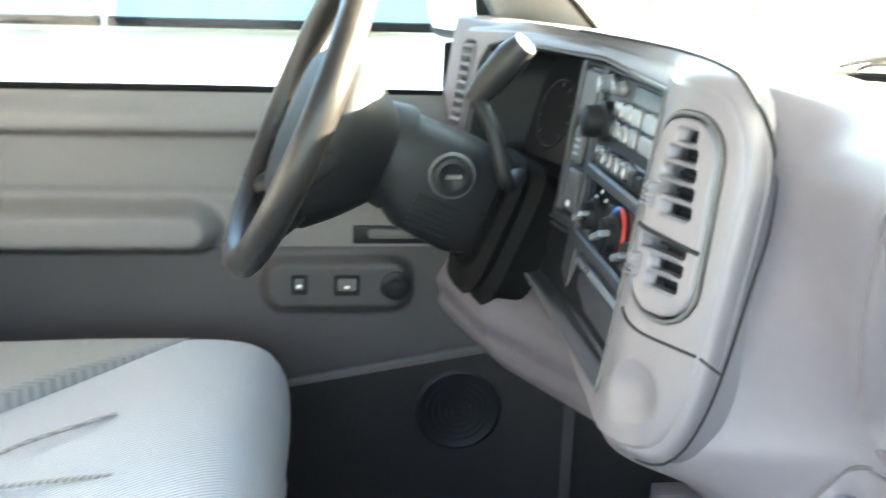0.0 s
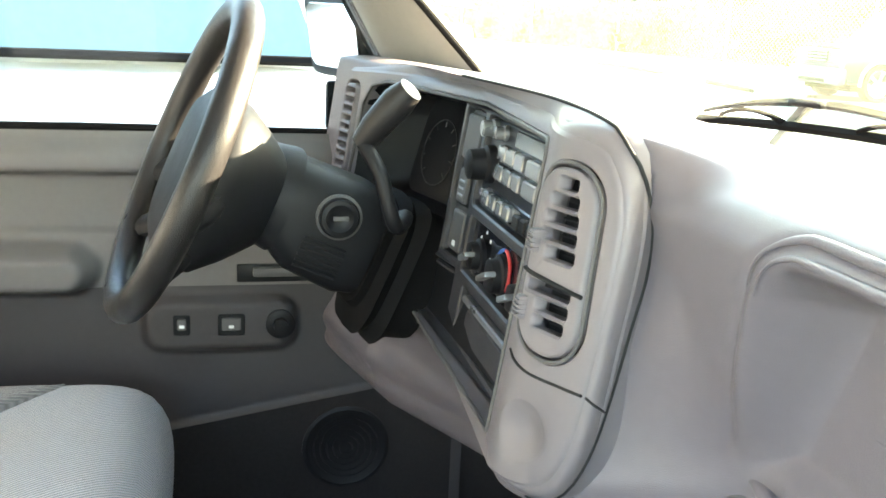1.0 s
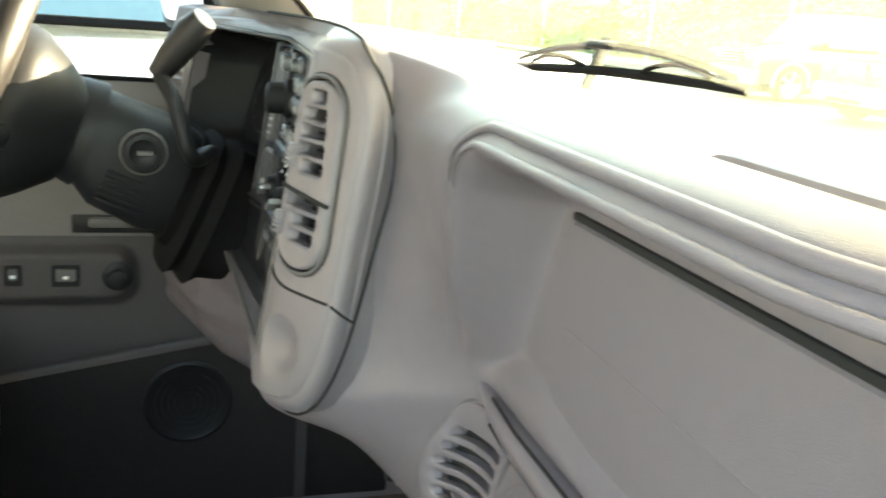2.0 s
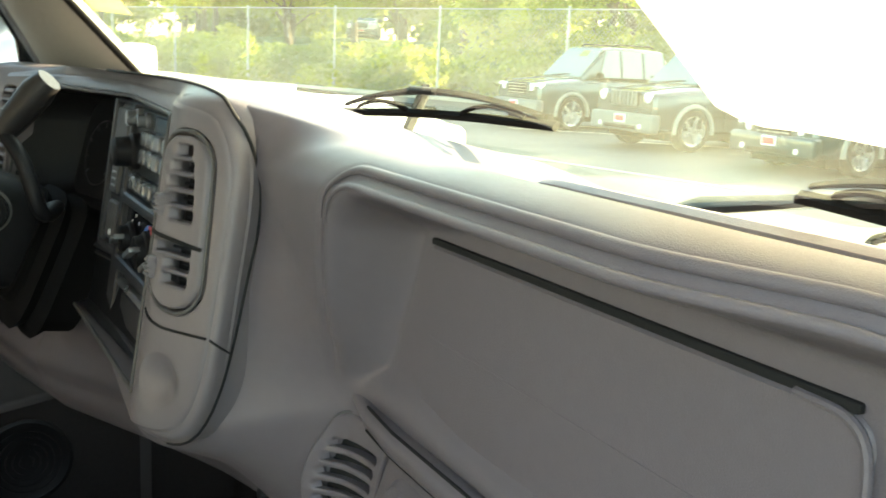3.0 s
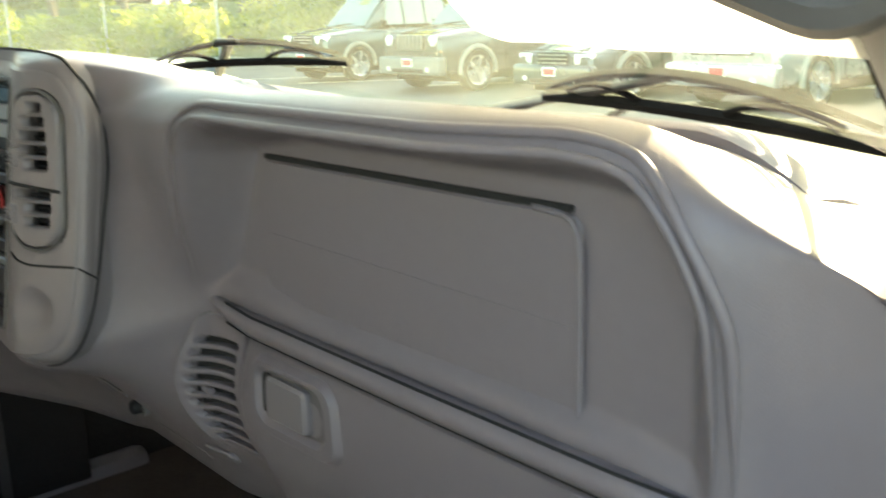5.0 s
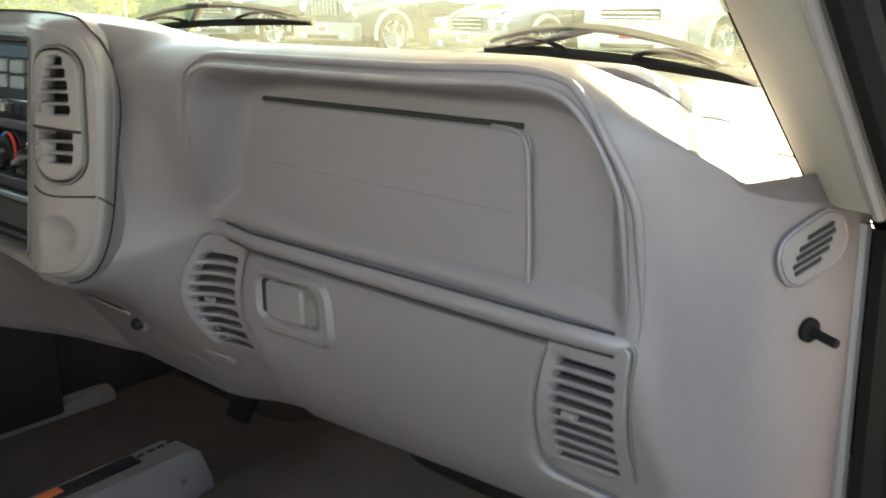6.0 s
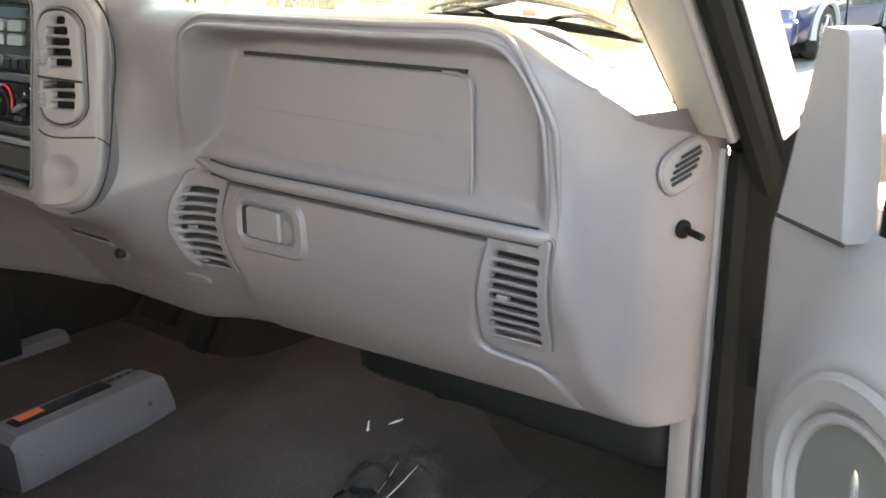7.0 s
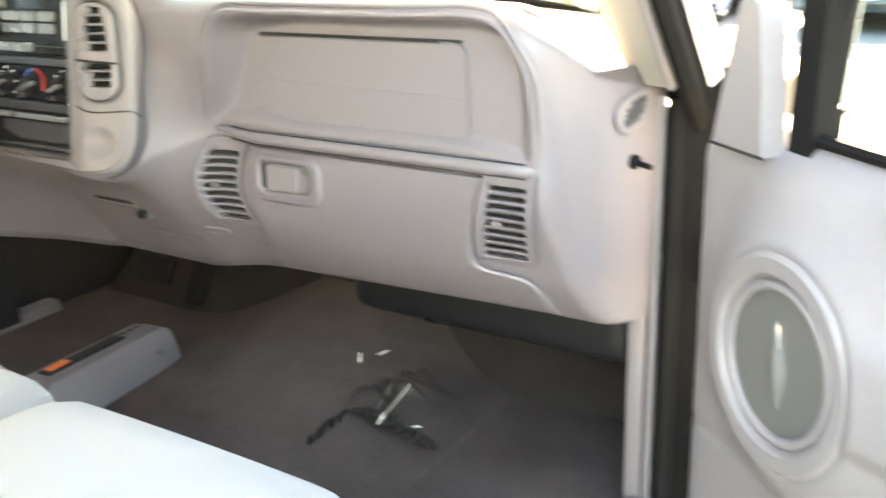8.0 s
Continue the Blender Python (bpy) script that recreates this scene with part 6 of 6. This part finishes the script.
        part("door_line", tube([M @ Vector((s * (hw + 0.002), cuts[0] + 0.02, clear + 0.12)), M @ Vector((s * (hw + 0.002), cuts[0] - 0.02, belt - 0.03))], 0.006, 5), M_RUBBER, root)
        mr = part("mirror", box((0.16, 0.10, 0.13), m=M @ Matrix.Translation((s * (hw + 0.07), y0 + (0.38 if style != "pickup" else 0.05), belt + 0.08)), bevel=0.03), M_BLACK if style not in ("sedan", "pickup") else paint, root)
        lampw, lamph = (0.34, 0.13) if style != "round" else (0.0, 0.0)
        if style == "round":
            part("headlight", lathe([(0, 0.05), (0.06, 0.045), (0.10, 0.02), (0.11, -0.02)], 20, M @ Matrix.Translation((s * hw * 0.70, 0.02, nose - 0.14)) @ Matrix.Rotation(radians(90), 4, 'X')), M_LENS, root, "round clear headlight")
            part("indicator", box((0.20, 0.06, 0.07), m=M @ Matrix.Translation((s * hw * 0.80, 0.06, nose - 0.33)), bevel=0.02), M_AMBER, root, "amber indicator")
        else:
            part("headlight", box((0.36, 0.14, 0.17), m=M @ Matrix.Translation((s * hw * 0.72, 0.08, nose - 0.14)) @ Matrix.Rotation(radians(s * 12), 4, 'Z'), bevel=0.04, seg=3), M_LENS, root, "clear headlight")
        R = 0.35 if style in ("sedan",) else 0.39
        for yw in (0.20 * L, 0.80 * L):
            wmx = M @ Matrix.Translation((s * (hw - 0.10), yw, R)) @ Matrix.Rotation(radians(90 * s), 4, 'Y')
            part("arch", tube([M @ Vector((s * (hw + 0.004), yw + (R + 0.06) * math.cos(a), R + (R + 0.06) * math.sin(a))) for a in np.linspace(-0.15, math.pi + 0.15, 18)], 0.045, 6), M_FLARE, root, "pale grey wheel-arch flare")
            wl = part("wheel", lathe([(R * 0.70, 0.10), (R * 0.73, 0.125), (R * 0.94, 0.125), (R, 0.08), (R, -0.10), (R * 0.9, -0.12), (0, -0.12)], 28, wmx), M_TYRE, root, "black tyre")
            bm = lathe([(0, 0.085), (R * 0.16, 0.09), (R * 0.18, 0.07), (R * 0.62, 0.05), (R * 0.66, 0.11), (R * 0.72, 0.118)], 28, wmx)
            rim = part("rim", bm, M_ALLOY, wl, "bright alloy rim")
            bm = bmesh.new()
            for k in range(5):
                a = 2 * math.pi * k / 5 + 0.3
                box((R * 0.52, 0.075, 0.03), m=wmx @ Matrix.Rotation(a, 4, 'Z') @ Matrix.Translation((R * 0.40, 0, 0.088)), bevel=0.008, bm=bm)
            part("spokes", bm, M_ALLOY, wl)
    # bumper, grille, plate
    bp = part("bumper", box((W * 0.97, 0.22, 0.34), m=M @ Matrix.Translation((0, 0.02, clear + 0.20)), bevel=0.07, seg=3), M_BUMPER if style in ("suv", "round") else paint, root, "front bumper")
    part("air_slot", box((W * 0.5, 0.02, 0.07), m=M @ Matrix.Translation((0, -0.084, clear + 0.11)), bevel=0.01), M_CAVITY, bp)
    for s in (1, -1):
        part("fog_lamp", lathe([(0, 0.012), (0.045, 0.008), (0.055, -0.01)], 14, M @ Matrix.Translation((s * hw * 0.62, -0.088, clear + 0.14)) @ Matrix.Rotation(radians(90), 4, 'X')), M_LENS, bp, "small clear fog lamp")
    part("bonnet_line", tube([M @ Vector((hw * q, 0.10 + 0.04 * q * q, nose - 0.005)) for q in np.linspace(-0.8, 0.8, 9)], 0.008, 5), M_CAVITY, root)
    for s in (1, -1):
        part("bonnet_crease", tube([M @ Vector((s * hw * (0.52 + 0.10 * q), 0.16 + (hood_len - 0.22) * q, nose + 0.004 + (belt - nose) * q)) for q in np.linspace(0, 1, 7)], 0.014, 5), paint, root)
        part("wiper", tube([M @ Vector((s * 0.05 - 0.30, y0 + 0.01, belt + 0.045)), M @ Vector((s * 0.05 + 0.22, y0 + 0.05, belt + 0.085))], 0.010, 5), M_RUBBER, root)
    gw = {"wide": 1.0, "round": 0.80}.get(style, 0.66)
    part("grille_back", box((gw + 0.04, 0.03, 0.26), m=M @ Matrix.Translation((0, 0.005, nose - 0.17)), bevel=0.01), M_CAVITY, root)
    if style == "round":
        for k in range(7):
            part("grille_bar", box((0.064, 0.05, 0.27), m=M @ Matrix.Translation((-0.336 + 0.112 * k, -0.012, nose - 0.17)), bevel=0.014), M_BUMPER, root)
    else:
        for k in range(4):
            part("grille_bar", box((gw, 0.04, 0.022), m=M @ Matrix.Translation((0, -0.012, nose - 0.27 + 0.065 * k)), bevel=0.006), M_CHROME if style == "wide" else M_SILVER, root)
    pl = part("front_plate", box((0.30, 0.012, 0.15), m=M @ Matrix.Translation((0, -0.092, clear + 0.26)), bevel=0.004), M_WHITEPRINT, root, "white plate holder")
    part("plate_face", box((0.25, 0.006, 0.10), m=M @ Matrix.Translation((0, -0.100, clear + 0.26)), bevel=0.002), M_PLATE, pl, "red dealer plate")
    part("undertray", box((W * 0.86, L * 0.86, 0.16), m=M @ Matrix.Translation((0, L / 2, clear - 0.02)), bevel=0.02), M_RUBBER, root)
    if style in ("suv", "round", "wide"):
        for s in (1, -1):
            part("roof_rail", tube([M @ Vector((s * hw * 0.62, y, roof_z + h)) for y, h in ((y0 + rk + 0.3, 0.0), (y0 + rk + 0.4, 0.05), (y1 - 0.6, 0.05), (y1 - 0.5, 0.0))], 0.02, 6), M_BLACK, root)
    return root


# the row facing us, nose on
car("parked_suv", "dark green parked four-wheel drive with a red dealer plate", (-18.0, 11.9), 2, 4.4, 1.82, 1.18, 1.92, 1.25, M_DGREEN, "suv")
car("parked_jeep", "dark grey boxy off-roader with a seven-bar grille", (-13.55, 11.4), 0, 4.4, 1.86, 1.20, 1.94, 1.20, M_DGREY, "round")
car("parked_wagon", "grey-green parked estate car with a red dealer plate", (-10.0, 11.5), -2, 4.7, 1.82, 1.00, 1.50, 1.35, M_DGREY, "sedan")
car("parked_suv", "pale silver full-size off-roader with a wide chrome grille", (-6.9, 11.6), -2, 4.9, 1.90, 1.18, 1.85, 1.35, M_SILVERPAINT, "wide")
car("parked_sedan", "navy parked saloon in the row", (-3.9, 11.8), -3, 4.6, 1.78, 0.98, 1.44, 1.35, M_NAVY, "sedan")
car("parked_sedan", "dark grey parked saloon in the row", (-1.0, 11.9), -3, 4.6, 1.78, 0.98, 1.44, 1.35, M_DGREY, "sedan")
car("parked_sedan", "navy parked car beyond the open door", (1.35, 9.2), -4, 4.5, 1.78, 0.98, 1.44, 1.35, M_NAVY, "sedan")
# the white truck alongside
car("white_truck", "white pickup parked close alongside with tinted windows", (-2.95, 1.42), 180, 5.6, 1.98, 1.385, 1.96, 1.20, M_WHITE, "pickup", M_TEAL, (1.15, 3.8))

# ---- fence, verge, trees ----
FA, FB = Vector((-57.2, 7.2, 0)), Vector((14, 33.0, 0))
along = (FB - FA).normalized()
across = Vector((-along.y, along.x, 0))
fence = thing("chain_link_fence", "grey chain-link fence on steel posts along the lot", "fence")
ln = (FB - FA).length
FH = 3.2
post_bm = tube([(0, 0, 0), (0, 0, FH + 0.1)], 0.045, 8)
first = part("post", post_bm, M_GALV, fence)
first.location = FA
k = 1
while k * 5.6 < ln:
    o = new("post", first.data)
    o.parent = fence
    o.location = FA + along * (5.6 * k)
    k += 1
part("top_rail", tube([FA + Vector((0, 0, FH)), FB + Vector((0, 0, FH))], 0.022, 6), M_GALV, fence)
vv, ff = [], []
step, rr = 0.16, 0.006
for s in (1, -1):
    x = -FH
    while x < ln:
        a0, b0 = (x, 0.05) if s > 0 else (x, FH)
        a1, b1 = (x + FH, FH) if s > 0 else (x + FH, 0.05)
        p, q = FA + along * a0 + Vector((0, 0, b0)), FA + along * a1 + Vector((0, 0, b1))
        i0 = len(vv)
        for e in (p, q):
            vv += [e + Vector((0, 0, rr)), e - Vector((0, 0, rr)) + across * rr, e - Vector((0, 0, rr)) - across * rr]
        ff += [(i0, i0 + 1, i0 + 4, i0 + 3), (i0 + 1, i0 + 2, i0 + 5, i0 + 4), (i0 + 2, i0, i0 + 3, i0 + 5)]
        x += step
mesh_ob = raw("mesh", vv, ff, M_GALV, fence, smooth=False)
mesh_ob["kind"] = "stuff"

kerb = part("kerb", box((ln, 0.15, 0.14), m=Matrix.Translation((FA + FB) / 2 - across * 0.9 + Vector((0, 0, 0.07))) @ Matrix.Rotation(math.atan2(along.y, along.x), 4, 'Z'), bevel=0.02), M_CONCRETE)
tagged(kerb, "pale concrete kerb along the fence", "kerb", kind="structure")


def bank(q):
    """The height of the verge q metres behind the fence: it climbs to the road."""
    return 0.10 + 2.1 * float(smooth(1.5, 11.0, q))


v = []
for k in range(25):
    for q in np.linspace(-0.82, 24.0, 30):
        p = (FA + (FB - FA) * (k / 24)) + across * float(q)
        v.append((p.x, p.y, bank(q) + 0.10 * noise.noise(Vector((p.x * 0.3, p.y * 0.3, 0.0))) * float(smooth(0.0, 2.0, q))))
verge = raw("verge", v, grid_faces(25, 30), M_GRASS)
tagged(verge, "rough green verge climbing behind the fence", "ground", kind="structure")
car("distant_car", "white off-roader on the road beyond the fence", (-52.0, 23.0), 62, 4.4, 1.80, 1.12, 1.76, 1.25, M_WHITE, "suv", lift=bank(12.5))
for i in range(9):
    a = Vector((-20 + i * 3.1, 10.2 + i * 0.75, 0))
    d = Vector((math.sin(radians(38)), math.cos(radians(38)), 0))
    t = part("bay_line", box((0.10, 4.8, 0.006), m=Matrix.Translation(a + d * 3.2 + Vector((-1.4, 0, 0.006))) @ Matrix.Rotation(radians(-38), 4, 'Z'), bevel=0.001), M_LINE)
    tagged(t, "worn pale parking bay line", "marking", kind="structure")
t = part("lane_line", box((26, 0.10, 0.006), m=Matrix.Translation((-10, 8.8, 0.006)) @ Matrix.Rotation(radians(12), 4, 'Z'), bevel=0.001), M_LINE)
tagged(t, "worn pale lane line", "marking", kind="structure")


def leaf_cloud(name, blobs, count, size, mat, parent, seed):
    """Many small leaves scattered through overlapping clumps, uneven and with gaps."""
    g = np.random.default_rng(seed)
    w = np.array([b[3] * b[4] * b[5] for b in blobs])
    pick = g.choice(len(blobs), count, p=w / w.sum())
    B = np.array(blobs)[pick]
    d = g.normal(size=(count, 3))
    d /= np.linalg.norm(d, axis=1)[:, None]
    r = g.random(count) ** 0.4
    P = B[:, :3] + d * r[:, None] * B[:, 3:6]
    P[:, 2] = np.maximum(P[:, 2], 0.1)
    a, b = g.normal(size=(count, 3)), g.normal(size=(count, 3))
    a /= np.linalg.norm(a, axis=1)[:, None]
    b -= a * (a * b).sum(1)[:, None]
    b /= np.linalg.norm(b, axis=1)[:, None]
    s = size * (0.6 + 0.8 * g.random(count))[:, None]
    V = np.stack([P - a * s, P + b * s * 0.5, P + a * s, P - b * s * 0.5], 1).reshape(-1, 3)
    F = np.arange(count * 4).reshape(-1, 4)
    ob = raw(name, V.tolist(), F.tolist(), mat, parent, smooth=False)
    return ob


def tree(at, h, spread, seed, mat, label, rest):
    root = thing("tree", label, "tree", "trees behind the fence")
    g = random.Random(seed)
    base = Vector((*at, rest))
    top = base + Vector((g.uniform(-0.4, 0.4), g.uniform(-0.4, 0.4), h * 0.55))
    part("trunk", tube([base - Vector((0, 0, 0.1)), base.lerp(top, 0.5) + Vector((g.uniform(-0.2, 0.2), 0, 0)), top], [0.22, 0.17, 0.10], 9), M_BARK, root)
    blobs = []
    for k in range(9):
        a = 2 * math.pi * k / 9 + g.random()
        f = g.uniform(0.35, 0.95)
        st_ = base.lerp(top, g.uniform(0.45, 1.0))
        end = top + Vector((math.cos(a) * spread * f, math.sin(a) * spread * f, g.uniform(-0.12, 0.42) * h))
        part("limb", tube([st_, st_.lerp(end, 0.5) + Vector((0, 0, 0.25)), end], [0.07, 0.045, 0.015], 6), M_BARK, root)
        q = g.uniform(0.7, 1.25)
        blobs.append((end.x, end.y, end.z, 1.0 * q, 1.0 * q, 0.75 * q))
    leaf_cloud("crown", blobs, 3600, 0.13, mat, root, seed)
    return root


g = random.Random(3)
for i in range(32):
    back = g.uniform(3.0, 9.0)
    p = FA + along * (-8 + 2.6 * i + g.uniform(-0.8, 0.8)) + across * back
    tree((p.x, p.y), g.uniform(3.6, 7.5), g.uniform(1.8, 2.8), 20 + i, M_LEAF if i % 3 else M_LEAF2, "leafy green roadside tree" if i % 3 else "yellowing roadside tree in leaf", bank(back) - 0.05)
shrubs = thing("shrubs", "dense green and yellowing shrubs behind the fence", "shrubs")
blobs, blobs2 = [], []
for i in range(370):
    far, back = g.random(), g.uniform(0.6, 4.5)
    p = FA + along * (ln * (-0.1 + 1.08 * far)) + across * back
    top = (1.3 if far < 0.42 else 4.8) * g.random() ** 1.5
    (blobs if g.random() < 0.5 else blobs2).append((p.x, p.y, bank(back) + top, g.uniform(0.6, 1.3), g.uniform(0.6, 1.3), g.uniform(0.5, 1.1)))
leaf_cloud("green_leaves", blobs, 74000, 0.13, M_LEAF, shrubs, 77)["kind"] = "stuff"
leaf_cloud("yellow_leaves", blobs2, 74000, 0.12, M_LEAF2, shrubs, 78)["kind"] = "stuff"
tagged(shrubs, kind="stuff")
woods = thing("far_woods", "hazy tall woodland beyond the road", "woods")
blobs = []
for i in range(200):
    p = FA + along * (-30 + 130 * g.random()) + across * g.uniform(16, 34)
    blobs.append((p.x, p.y, g.uniform(1.5, 11), g.uniform(2, 4), g.uniform(2, 4), g.uniform(1.6, 3)))
leaf_cloud("canopy", blobs, 60000, 0.40, M_WOODS, woods, 99)["kind"] = "stuff"
tagged(woods, kind="stuff")
